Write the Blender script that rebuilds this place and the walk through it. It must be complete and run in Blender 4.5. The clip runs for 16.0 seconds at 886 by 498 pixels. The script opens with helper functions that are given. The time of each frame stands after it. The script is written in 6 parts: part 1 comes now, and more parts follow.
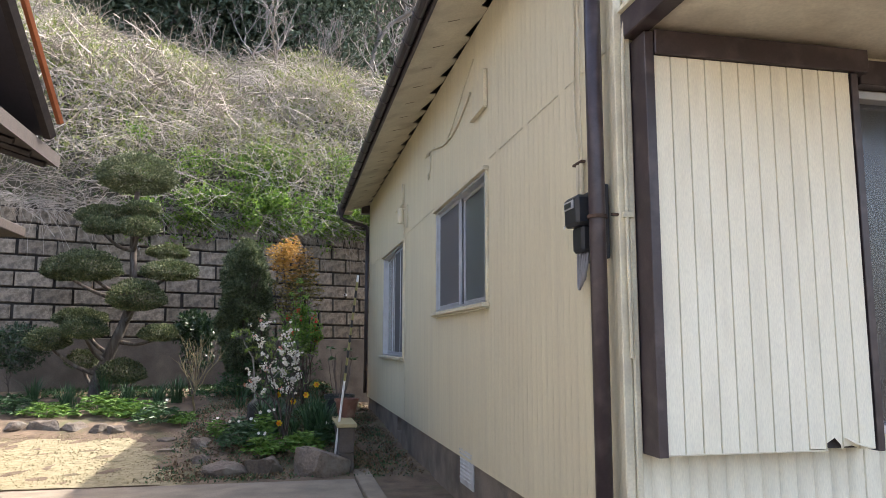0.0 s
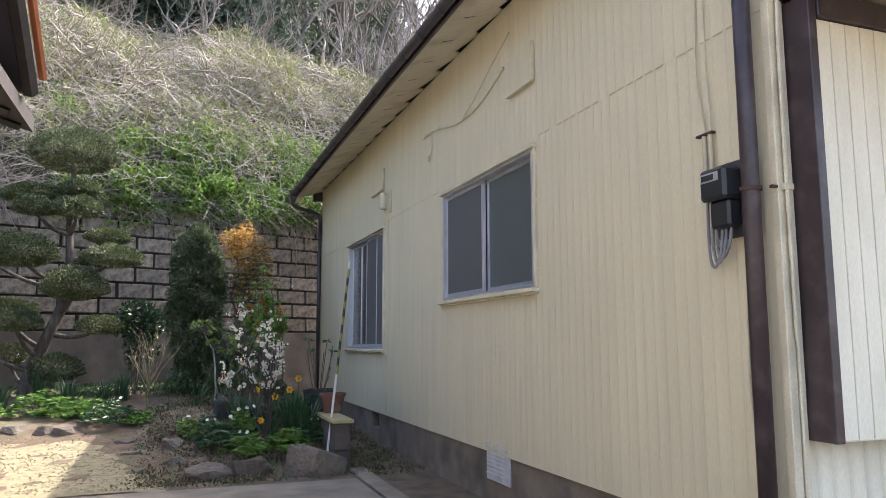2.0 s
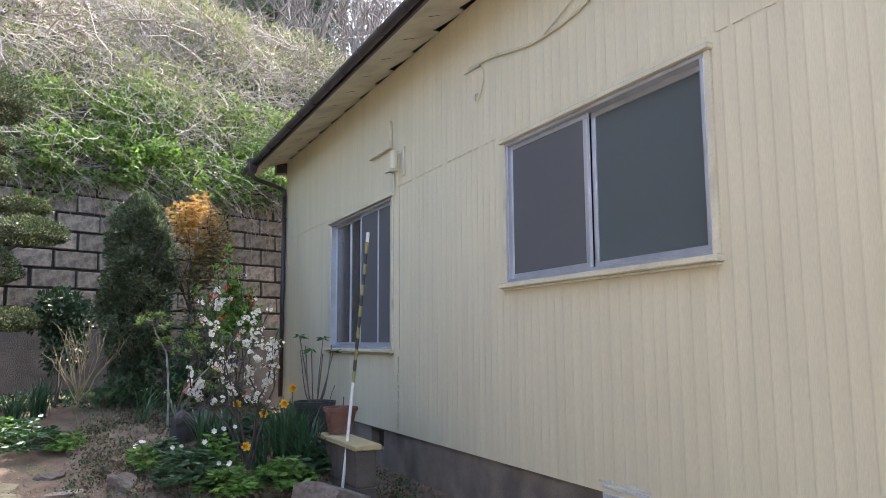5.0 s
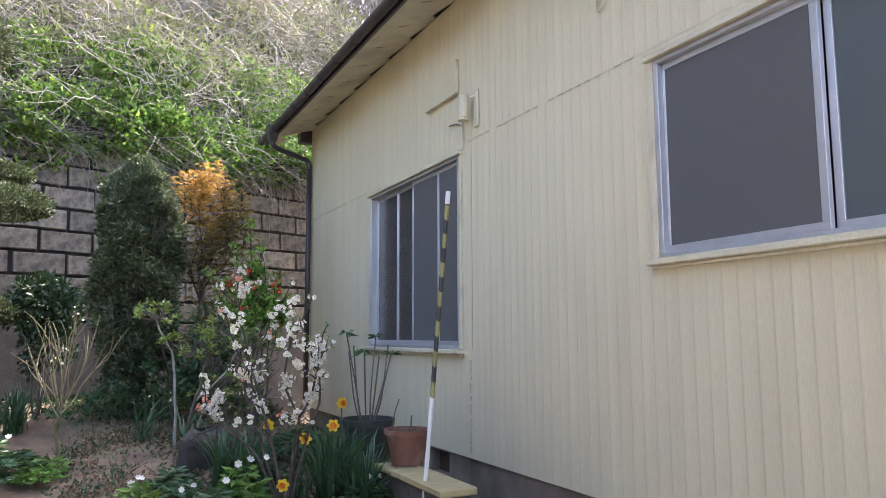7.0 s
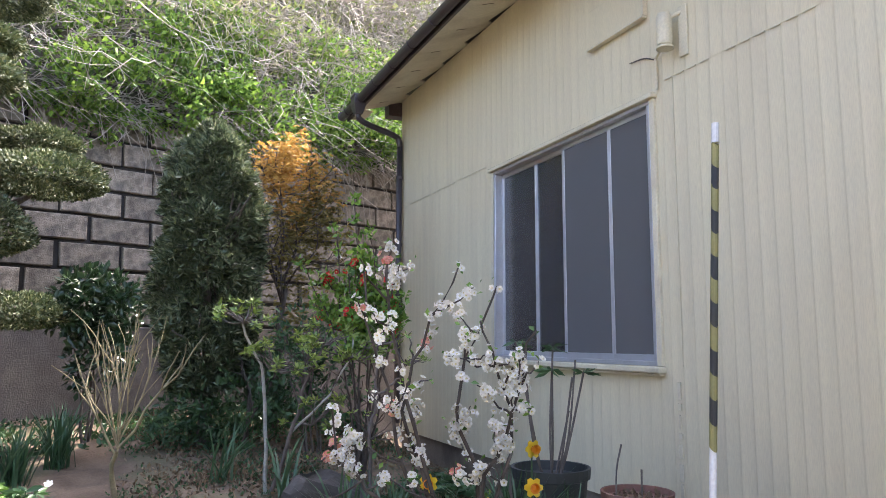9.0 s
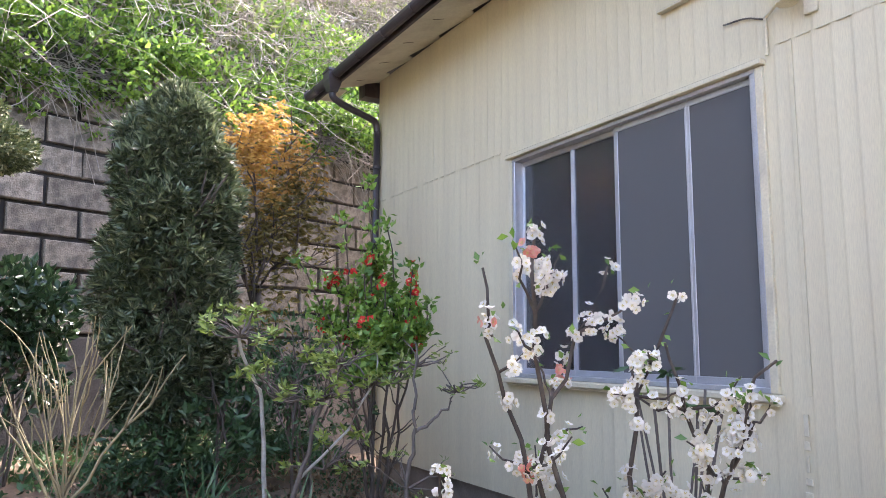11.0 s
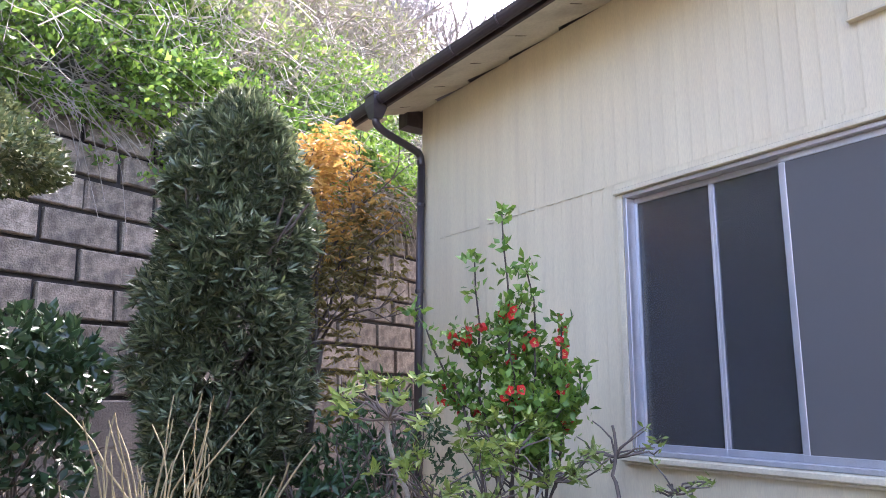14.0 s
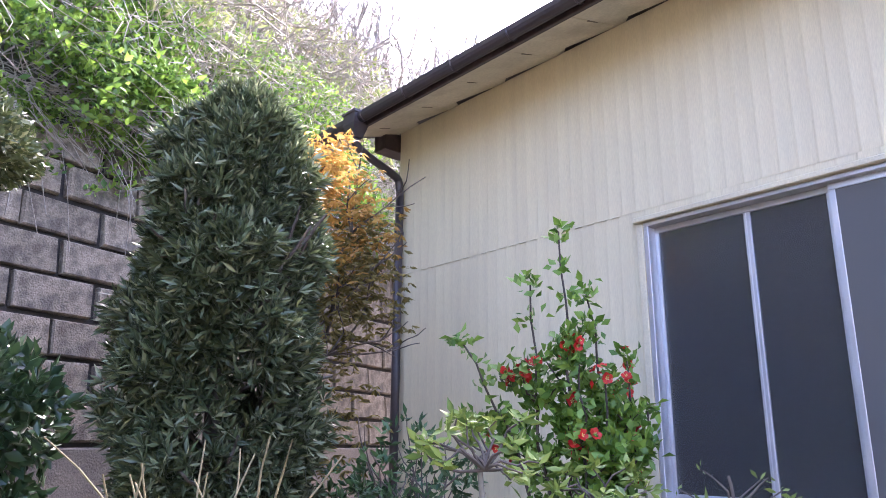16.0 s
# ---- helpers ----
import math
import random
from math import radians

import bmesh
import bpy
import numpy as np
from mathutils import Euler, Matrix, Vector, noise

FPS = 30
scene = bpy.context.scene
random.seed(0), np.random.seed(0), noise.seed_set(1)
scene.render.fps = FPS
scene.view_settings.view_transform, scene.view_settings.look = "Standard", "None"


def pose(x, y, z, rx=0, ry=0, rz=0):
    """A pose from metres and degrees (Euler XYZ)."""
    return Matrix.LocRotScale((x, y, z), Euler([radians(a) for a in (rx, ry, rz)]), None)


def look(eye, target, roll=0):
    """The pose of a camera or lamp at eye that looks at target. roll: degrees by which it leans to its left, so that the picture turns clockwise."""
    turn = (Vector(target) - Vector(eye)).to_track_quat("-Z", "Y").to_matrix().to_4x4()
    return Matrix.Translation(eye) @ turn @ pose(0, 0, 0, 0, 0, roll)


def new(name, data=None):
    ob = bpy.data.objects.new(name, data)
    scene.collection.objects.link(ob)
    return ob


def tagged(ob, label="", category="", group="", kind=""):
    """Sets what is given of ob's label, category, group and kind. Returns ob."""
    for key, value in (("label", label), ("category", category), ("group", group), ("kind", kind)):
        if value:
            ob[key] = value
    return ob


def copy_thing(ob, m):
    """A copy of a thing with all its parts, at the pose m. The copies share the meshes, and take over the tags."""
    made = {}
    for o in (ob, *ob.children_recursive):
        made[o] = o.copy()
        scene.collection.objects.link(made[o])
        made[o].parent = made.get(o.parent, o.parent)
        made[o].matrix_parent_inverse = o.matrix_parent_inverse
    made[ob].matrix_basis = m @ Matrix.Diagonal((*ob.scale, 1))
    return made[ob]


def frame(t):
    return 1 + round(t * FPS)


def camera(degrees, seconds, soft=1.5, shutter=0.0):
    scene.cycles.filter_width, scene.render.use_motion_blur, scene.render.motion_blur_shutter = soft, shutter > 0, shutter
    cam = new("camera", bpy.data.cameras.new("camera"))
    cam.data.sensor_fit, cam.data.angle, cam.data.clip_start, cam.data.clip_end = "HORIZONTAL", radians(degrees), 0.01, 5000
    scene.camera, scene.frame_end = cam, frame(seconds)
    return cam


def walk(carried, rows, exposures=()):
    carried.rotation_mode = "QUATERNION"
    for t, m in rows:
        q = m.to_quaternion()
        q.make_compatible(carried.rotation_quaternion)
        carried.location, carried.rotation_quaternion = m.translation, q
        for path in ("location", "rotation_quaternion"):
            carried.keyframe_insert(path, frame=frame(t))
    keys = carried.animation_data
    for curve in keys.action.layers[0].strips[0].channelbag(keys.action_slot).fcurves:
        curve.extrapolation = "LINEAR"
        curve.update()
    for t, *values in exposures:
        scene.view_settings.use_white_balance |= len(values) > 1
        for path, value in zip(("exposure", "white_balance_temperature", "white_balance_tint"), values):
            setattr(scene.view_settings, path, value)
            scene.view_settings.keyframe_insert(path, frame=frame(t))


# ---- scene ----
cam = camera(62.9, 16.0, soft=0.8)
PATH = [
    (0, (-1.4, -2.139, 1.256), (-0.985, -0.2, 1.517), 0.1),
    (0.5, (-1.654, -2.09, 1.265), (-1.076, -0.193, 1.521), -0.3),
    (1, (-1.907, -1.899, 1.264), (-1.301, -0.01, 1.512), -0.1),
    (1.5, (-2.118, -1.743, 1.258), (-1.483, 0.137, 1.508), -0.2),
    (2, (-2.284, -1.519, 1.194), (-1.599, 0.343, 1.446), -0.1),
    (2.5, (-2.343, -1.18, 1.155), (-1.637, 0.675, 1.402), -0.2),
    (3, (-2.442, -0.881, 1.164), (-1.691, 0.956, 1.413), -0.0),
    (3.5, (-2.548, -0.608, 1.161), (-1.684, 1.179, 1.411), -0.1),
    (4, (-2.566, -0.219, 1.165), (-1.676, 1.555, 1.408), -0.4),
    (4.2, (-2.581, -0.077, 1.164), (-1.695, 1.698, 1.416), -0.4),
    (6.5, (-2.528, 1.628, 1.206), (-1.636, 3.402, 1.447), -0.1),
    (7, (-2.422, 2.056, 1.201), (-1.546, 3.839, 1.437), -0.2),
    (7.5, (-2.393, 2.505, 1.239), (-1.565, 4.31, 1.477), -0.0),
    (8, (-2.456, 2.864, 1.246), (-1.618, 4.663, 1.487), -0.0),
    (8.5, (-2.527, 3.23, 1.228), (-1.72, 5.045, 1.468), -0.5),
    (8.7, (-2.508, 3.405, 1.218), (-1.731, 5.23, 1.47), 0.2),
    (10.8, (-2.706, 4.655, 1.286), (-1.768, 6.401, 1.556), 0.5),
    (11, (-2.739, 4.72, 1.281), (-1.747, 6.436, 1.551), 0.4),
    (11.5, (-2.758, 4.928, 1.307), (-1.742, 6.629, 1.577), 0.4),
    (12, (-2.844, 5.059, 1.334), (-1.837, 6.763, 1.62), 0.4),
    (12.5, (-2.939, 5.246, 1.327), (-1.906, 6.926, 1.66), 0.6),
    (13, (-2.985, 5.409, 1.331), (-1.886, 7.044, 1.672), 0.2),
    (13.5, (-2.985, 5.603, 1.369), (-1.862, 7.218, 1.73), 0.4),
    (14, (-3.073, 5.834, 1.385), (-1.969, 7.453, 1.787), 0.5),
    (14.5, (-3.254, 6.036, 1.438), (-2.147, 7.639, 1.891), 0.2),
    (15, (-3.288, 6.206, 1.397), (-2.174, 7.784, 1.915), 0.3),
    (15.5, (-3.253, 6.392, 1.339), (-2.08, 7.926, 1.86), 0.1),
    (16, (-3.216, 6.469, 1.377), (-1.945, 7.922, 1.9), 0.4),
]
walk(cam, [(t, look(eye, target, roll)) for t, eye, target, roll in PATH],
     [(0, 2.14, 6600, 14), (4, 2.38, 6300, 15), (6.5, 2.66, 6350, 16), (8.5, 2.77, 6500, 18), (11, 3.15, 6500, 21), (13, 3.15, 6280, 25), (14.2, 3.27, 6100, 27), (16, 3.30, 6020, 29)])

# ---- world and sun ----
SUN_DIR = Vector((0.71, 0.42, 1.0)).normalized()
world = bpy.data.worlds.new("world")
scene.world = world
world.use_nodes = True
wn = world.node_tree.nodes
sky = wn.new("ShaderNodeTexSky")
sky.sky_type = "NISHITA"
sky.sun_disc = False
sky.sun_elevation = math.asin(SUN_DIR.z)
sky.sun_rotation = math.atan2(SUN_DIR.x, SUN_DIR.y)
sky.air_density, sky.dust_density, sky.ozone_density = 1.0, 4.0, 1.0
wn["Background"].inputs["Strength"].default_value = 0.15
world.node_tree.links.new(sky.outputs[0], wn["Background"].inputs["Color"])
sun = new("sun", bpy.data.lights.new("sun", "SUN"))
sun.data.energy, sun.data.angle, sun.data.color = 2.2, radians(0.6), (1.0, 0.95, 0.86)
sun.matrix_world = look(SUN_DIR * 30, (0, 0, 0))

# ---- materials ----
MATS = {}


def material(name, base=(0.5, 0.5, 0.5), second=None, scale=8.0, fine=80.0, rough=0.7, metal=0.0, bump=0.15,
             per_piece=0.0, spread=(0.35, 0.7), grain_amount=0.35, stain=None, stain_scale=1.5, stain_amount=0.0, stretch=(1, 1, 1), detail=6.0):
    """Two-scale procedural surface: broad blotches, fine grain, optional stains and a per-piece shift."""
    m = bpy.data.materials.new(name)
    m.use_nodes = True
    nt, n, l = m.node_tree, m.node_tree.nodes, m.node_tree.links
    b = n["Principled BSDF"]
    b.inputs["Roughness"].default_value, b.inputs["Metallic"].default_value = rough, metal
    co = n.new("ShaderNodeTexCoord")
    mp = n.new("ShaderNodeMapping")
    mp.inputs["Scale"].default_value = stretch
    l.new(co.outputs["Object"], mp.inputs["Vector"])

    def nz(s, d):
        t = n.new("ShaderNodeTexNoise")
        t.inputs["Scale"].default_value, t.inputs["Detail"].default_value = s, d
        l.new(mp.outputs[0], t.inputs["Vector"])
        return t.outputs["Fac"]

    def ramp(sock, lo, hi):
        r = n.new("ShaderNodeMapRange")
        r.inputs[1].default_value, r.inputs[2].default_value = lo, hi
        l.new(sock, r.inputs[0])
        return r.outputs[0]

    def mix(fac, a, c):
        x = n.new("ShaderNodeMix")
        x.data_type = "RGBA"
        for sock, v in ((x.inputs[0], fac), (x.inputs[6], a), (x.inputs[7], c)):
            if isinstance(v, (tuple, float, int)):
                sock.default_value = (*v, 1) if isinstance(v, tuple) else v
            else:
                l.new(v, sock)
        return x.outputs[2]

    broad, grain = nz(scale, detail), nz(fine, 4.0)
    second = second or tuple(v * 0.72 for v in base)
    col = mix(ramp(broad, *spread), base, second)
    g = n.new("ShaderNodeMath")
    g.operation = "MULTIPLY"
    g.inputs[1].default_value = grain_amount
    l.new(ramp(grain, 0.35, 0.75), g.inputs[0])
    col = mix(g.outputs[0], col, tuple(v * 0.6 for v in second))
    if stain:
        s = n.new("ShaderNodeMath")
        s.operation = "MULTIPLY"
        s.inputs[1].default_value = stain_amount
        l.new(ramp(nz(stain_scale, 5.0), 0.5, 0.68), s.inputs[0])
        col = mix(s.outputs[0], col, stain)
    if per_piece:
        o = n.new("ShaderNodeObjectInfo")
        h = n.new("ShaderNodeHueSaturation")
        v = n.new("ShaderNodeMapRange")
        v.inputs[3].default_value, v.inputs[4].default_value = 1 - per_piece, 1 + per_piece
        l.new(o.outputs["Random"], v.inputs[0])
        l.new(v.outputs[0], h.inputs["Value"])
        l.new(col, h.inputs["Color"])
        col = h.outputs[0]
    l.new(col, b.inputs["Base Color"])
    if bump:
        bp = n.new("ShaderNodeBump")
        bp.inputs["Strength"].default_value, bp.inputs["Distance"].default_value = bump, 0.01
        l.new(grain, bp.inputs["Height"])
        l.new(bp.outputs[0], b.inputs["Normal"])
    MATS[name] = m
    return m


def leaf_material(name, a, c, rough=0.55, through_light=0.3, third=None):
    """Foliage: each leaf its own shade between two or three colours, partly letting light through."""
    m = bpy.data.materials.new(name)
    m.use_nodes = True
    n, l = m.node_tree.nodes, m.node_tree.links
    b = n["Principled BSDF"]
    b.inputs["Roughness"].default_value = rough
    geo = n.new("ShaderNodeNewGeometry")
    r = n.new("ShaderNodeValToRGB")
    r.color_ramp.elements[0].color, r.color_ramp.elements[1].color = (*a, 1), (*c, 1)
    if third:
        e = r.color_ramp.elements.new(0.8)
        e.color = (*c, 1)
        r.color_ramp.elements[2].color = (*third, 1)
    l.new(geo.outputs["Random Per Island"], r.inputs[0])
    co = n.new("ShaderNodeTexCoord")
    t = n.new("ShaderNodeTexNoise")
    t.inputs["Scale"].default_value = 2.2
    l.new(co.outputs["Object"], t.inputs["Vector"])
    mr = n.new("ShaderNodeMapRange")
    mr.inputs[1].default_value, mr.inputs[2].default_value = 0.3, 0.7
    mr.inputs[3].default_value, mr.inputs[4].default_value = 0.75, 1.25
    l.new(t.outputs["Fac"], mr.inputs[0])
    h = n.new("ShaderNodeHueSaturation")
    l.new(mr.outputs[0], h.inputs["Value"])
    l.new(r.outputs[0], h.inputs["Color"])
    l.new(h.outputs[0], b.inputs["Base Color"])
    if through_light:
        tr = n.new("ShaderNodeBsdfTranslucent")
        l.new(h.outputs[0], tr.inputs["Color"])
        x = n.new("ShaderNodeMixShader")
        x.inputs[0].default_value = through_light
        l.new(b.outputs[0], x.inputs[1])
        l.new(tr.outputs[0], x.inputs[2])
        l.new(x.outputs[0], n["Material Output"].inputs["Surface"])
    MATS[name] = m
    return m


def glass_material(name, tint, rough, clear=0.9):
    m = bpy.data.materials.new(name)
    m.use_nodes = True
    b = m.node_tree.nodes["Principled BSDF"]
    b.inputs["Base Color"].default_value = (*tint, 1)
    b.inputs["Roughness"].default_value = rough
    b.inputs["Transmission Weight"].default_value = clear
    b.inputs["IOR"].default_value = 1.5
    MATS[name] = m
    return m


def screen_material(name, colour, clear):
    """Woven insect screen: fine grey mesh that lets part of the light through."""
    m = bpy.data.materials.new(name)
    m.use_nodes = True
    n, l = m.node_tree.nodes, m.node_tree.links
    b = n["Principled BSDF"]
    b.inputs["Base Color"].default_value, b.inputs["Roughness"].default_value = (*colour, 1), 0.8
    t = n.new("ShaderNodeBsdfTransparent")
    x = n.new("ShaderNodeMixShader")
    x.inputs[0].default_value = clear
    l.new(b.outputs[0], x.inputs[1])
    l.new(t.outputs[0], x.inputs[2])
    l.new(x.outputs[0], n["Material Output"].inputs["Surface"])
    MATS[name] = m
    return m


SIDING = material("cream_siding", (0.68, 0.61, 0.42), (0.62, 0.55, 0.38), 1.3, 60, 0.5, bump=0.04, stain=(0.45, 0.41, 0.31), stain_scale=2.2, stain_amount=0.14, stretch=(6, 6, 0.5))
PANEL = material("pale_panel", (0.84, 0.79, 0.62), (0.78, 0.73, 0.56), 2.0, 60, 0.5, bump=0.03, stain=(0.55, 0.5, 0.38), stain_scale=3, stain_amount=0.25, stretch=(4, 4, 0.7))
TRIM = material("cream_trim", (0.70, 0.64, 0.46), (0.58, 0.52, 0.38), 3, 90, 0.55, bump=0.05, stain=(0.35, 0.3, 0.22), stain_scale=5, stain_amount=0.4)
SOFFIT = material("soffit_board", (0.66, 0.62, 0.50), (0.54, 0.50, 0.40), 2.5, 60, 0.8, bump=0.08, stain=(0.3, 0.26, 0.2), stain_scale=3, stain_amount=0.5)
BROWN = material("brown_paint", (0.054, 0.038, 0.040), (0.036, 0.025, 0.027), 6, 120, 0.38, bump=0.05, stain=(0.14, 0.11, 0.10), stain_scale=9, stain_amount=0.35)
GUTTER = material("gutter_plastic", (0.055, 0.045, 0.050), (0.04, 0.033, 0.036), 5, 90, 0.35, bump=0.03)
ALU = material("aluminium", (0.62, 0.63, 0.66), (0.52, 0.53, 0.56), 8, 200, 0.38, metal=0.6, bump=0.02)
CONCRETE = material("foundation_concrete", (0.25, 0.205, 0.16), (0.15, 0.12, 0.092), 3, 70, 0.9, bump=0.3, stain=(0.06, 0.055, 0.045), stain_scale=2.5, stain_amount=0.6)
SLAB = material("slab_concrete", (0.29, 0.245, 0.185), (0.19, 0.16, 0.12), 4, 120, 0.9, bump=0.25, stain=(0.15, 0.13, 0.1), stain_scale=3, stain_amount=0.5)
BLOCK = material("block_concrete", (0.335, 0.285, 0.22), (0.165, 0.138, 0.105), 13, 85, 0.95, spread=(0.42, 0.62), bump=1.0, grain_amount=0.75, per_piece=0.22, stain=(0.085, 0.08, 0.072), stain_scale=3.1, stain_amount=0.7)
JOINT = material("wall_joint", (0.055, 0.048, 0.042), (0.03, 0.027, 0.024), 6, 90, 0.95, bump=0.4)
FOOTING = material("wall_footing", (0.21, 0.18, 0.15), (0.11, 0.095, 0.08), 3, 80, 0.92, bump=0.8, grain_amount=0.6, stain=(0.06, 0.055, 0.05), stain_scale=1.6, stain_amount=0.6)
GROUND = material("garden_soil", (0.19, 0.135, 0.088), (0.10, 0.07, 0.045), 6, 60, 0.95, bump=0.6, stain=(0.10, 0.11, 0.045), stain_scale=2.4, stain_amount=0.75)
GRAVEL = material("fine_gravel", (0.33, 0.285, 0.175), (0.22, 0.19, 0.11), 16, 110, 0.95, bump=0.6, stain=(0.15, 0.14, 0.07), stain_scale=14, stain_amount=0.6)
STONE = material("garden_stone", (0.19, 0.152, 0.118), (0.085, 0.068, 0.055), 5, 45, 0.92, bump=0.9, grain_amount=0.6, per_piece=0.25, stain=(0.28, 0.26, 0.22), stain_scale=5, stain_amount=0.5)
DARK_ROCK = material("dark_rock", (0.05, 0.046, 0.041), (0.026, 0.024, 0.022), 3, 30, 0.8, bump=0.7, stain=(0.09, 0.095, 0.08), stain_scale=4, stain_amount=0.4)
BARK = material("bark", (0.13, 0.105, 0.085), (0.07, 0.055, 0.045), 9, 60, 0.92, bump=0.7, stretch=(3, 3, 0.6), stain=(0.26, 0.25, 0.22), stain_scale=6, stain_amount=0.5)
PALE_BARK = material("pale_twig", (0.31, 0.26, 0.145), (0.17, 0.14, 0.08), 12, 90, 0.85, bump=0.3)
GREY_BARK = material("grey_twig", (0.15, 0.125, 0.105), (0.085, 0.07, 0.06), 12, 90, 0.9, bump=0.3)
# pale grey twigs, with the distance haze put into the colour too
FOREST_BARK_HAZED = material("forest_bark_hazed", (0.30, 0.27, 0.24), (0.19, 0.17, 0.15), 6, 60, 0.9, bump=0.2)
DRY_VINE = material("dry_vine", (0.52, 0.475, 0.42), (0.25, 0.215, 0.175), 1.2, 60, 0.9, bump=0.0)
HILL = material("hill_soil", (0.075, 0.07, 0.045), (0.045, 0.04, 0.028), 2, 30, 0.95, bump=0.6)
TERRACOTTA = material("terracotta", (0.19, 0.085, 0.06), (0.14, 0.065, 0.045), 6, 90, 0.75, bump=0.15, stain=(0.4, 0.3, 0.24), stain_scale=7, stain_amount=0.4)
DARK_POT = material("dark_pot", (0.04, 0.045, 0.045), (0.025, 0.03, 0.03), 6, 90, 0.5, bump=0.05)
YELLOW_WOOD = material("weathered_board", (0.46, 0.38, 0.2), (0.34, 0.28, 0.15), 6, 120, 0.85, bump=0.25, stretch=(1, 6, 1), stain=(0.25, 0.24, 0.1), stain_scale=5, stain_amount=0.5)
PILLAR = material("pillar_block", (0.12, 0.10, 0.085), (0.075, 0.062, 0.052), 6, 70, 0.92, bump=0.4)
WHITE = material("white_plastic", (0.78, 0.77, 0.74), (0.66, 0.64, 0.6), 6, 90, 0.5, bump=0.03)
POLE_YELLOW = material("pole_yellow", (0.30, 0.27, 0.09), (0.24, 0.21, 0.08), 9, 90, 0.6, bump=0.05)
POLE_BLACK = material("pole_black", (0.02, 0.02, 0.02), (0.035, 0.035, 0.03), 9, 90, 0.55, bump=0.05)
METER = material("meter_black", (0.018, 0.02, 0.024), (0.03, 0.032, 0.036), 9, 90, 0.35, bump=0.02)
METER_BOARD = material("meter_board", (0.06, 0.058, 0.062), (0.045, 0.043, 0.046), 7, 90, 0.6, bump=0.1)
GREY_CABLE = material("grey_cable", (0.24, 0.24, 0.26), (0.2, 0.2, 0.22), 9, 90, 0.5, bump=0.0)
VENT = material("vent_white", (0.62, 0.63, 0.63), (0.5, 0.5, 0.5), 8, 90, 0.55, bump=0.05, stain=(0.3, 0.29, 0.26), stain_scale=9, stain_amount=0.4)
# dark rust of the clamps; also paints the shade inside small holes
RUST_AND_HOLE = material("rust_and_hole_shade", (0.05, 0.03, 0.02), (0.09, 0.05, 0.03), 20, 90, 0.9, bump=0.2)
# brown-grey that stands in for the shade in the soffit's open joints
JOINT_SHADE = material("soffit_joint_shade", (0.20, 0.175, 0.14), (0.13, 0.11, 0.09), 6, 80, 0.85, bump=0.1)
ROOF = material("roof_sheet", (0.06, 0.05, 0.055), (0.045, 0.04, 0.042), 3, 60, 0.5, bump=0.05)
# low wall colour carries the dimness of the rooms behind the windows
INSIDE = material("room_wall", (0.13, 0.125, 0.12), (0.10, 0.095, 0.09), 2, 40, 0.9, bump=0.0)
PLASTER = material("white_plaster", (0.62, 0.63, 0.64), (0.5, 0.51, 0.52), 2, 60, 0.85, bump=0.05)
DARK_WOOD = material("dark_wood", (0.045, 0.034, 0.028), (0.028, 0.022, 0.02), 5, 80, 0.75, bump=0.2, stretch=(1, 5, 1))
ORANGE_TILE = material("orange_tile", (0.42, 0.13, 0.045), (0.3, 0.09, 0.035), 5, 80, 0.5, bump=0.1)
FROSTED = glass_material("obscured_glass", (0.20, 0.235, 0.235), 0.45, 0.6)
GLASS = glass_material("window_glass", (0.40, 0.41, 0.43), 0.2)
SCREEN = screen_material("insect_screen", (0.13, 0.128, 0.128), 0.22)

LICHEN_BARK = material("lichened_bark", (0.36, 0.35, 0.31), (0.15, 0.135, 0.115), 14, 80, 0.9, bump=0.4, spread=(0.5, 0.75))
QUINCE_BARK = material("quince_bark", (0.085, 0.065, 0.052), (0.05, 0.038, 0.03), 14, 90, 0.85, bump=0.4, stain=(0.17, 0.15, 0.12), stain_scale=12, stain_amount=0.4)

L_TOPIARY = leaf_material("leaf_topiary", (0.036, 0.060, 0.022), (0.115, 0.14, 0.055), 0.55, 0.12, (0.30, 0.30, 0.16))
L_POD = leaf_material("leaf_podocarpus", (0.033, 0.054, 0.025), (0.130, 0.162, 0.078), 0.30, 0.2, (0.30, 0.33, 0.20))
L_CAMELLIA = leaf_material("leaf_camellia", (0.018, 0.042, 0.02), (0.045, 0.085, 0.035), 0.28, 0.12)
L_MAPLE = leaf_material("leaf_maple_orange", (0.38, 0.20, 0.05), (0.54, 0.36, 0.09), 0.6, 0.4)
L_MAPLE_LOW = leaf_material("leaf_maple_brown", (0.14, 0.125, 0.04), (0.26, 0.21, 0.06), 0.6, 0.4)
L_QUINCE = leaf_material("leaf_quince", (0.06, 0.15, 0.02), (0.22, 0.36, 0.06), 0.4, 0.35)
L_AZALEA = leaf_material("leaf_azalea", (0.09, 0.16, 0.03), (0.28, 0.36, 0.08), 0.42, 0.3)
L_BRIGHT = leaf_material("leaf_bright_vine", (0.05, 0.12, 0.02), (0.28, 0.44, 0.07), 0.42, 0.4)
L_PEONY = leaf_material("leaf_bed", (0.07, 0.16, 0.028), (0.18, 0.31, 0.06), 0.62, 0.3)
L_DARKBED = leaf_material("leaf_dark_bed", (0.03, 0.075, 0.03), (0.07, 0.14, 0.05), 0.45, 0.25)
L_BLADE = leaf_material("leaf_blade", (0.035, 0.085, 0.04), (0.075, 0.15, 0.065), 0.45, 0.25)
L_HILL = leaf_material("leaf_thicket", (0.125, 0.165, 0.05), (0.30, 0.34, 0.12), 0.6, 0.35, (0.44, 0.385, 0.28))
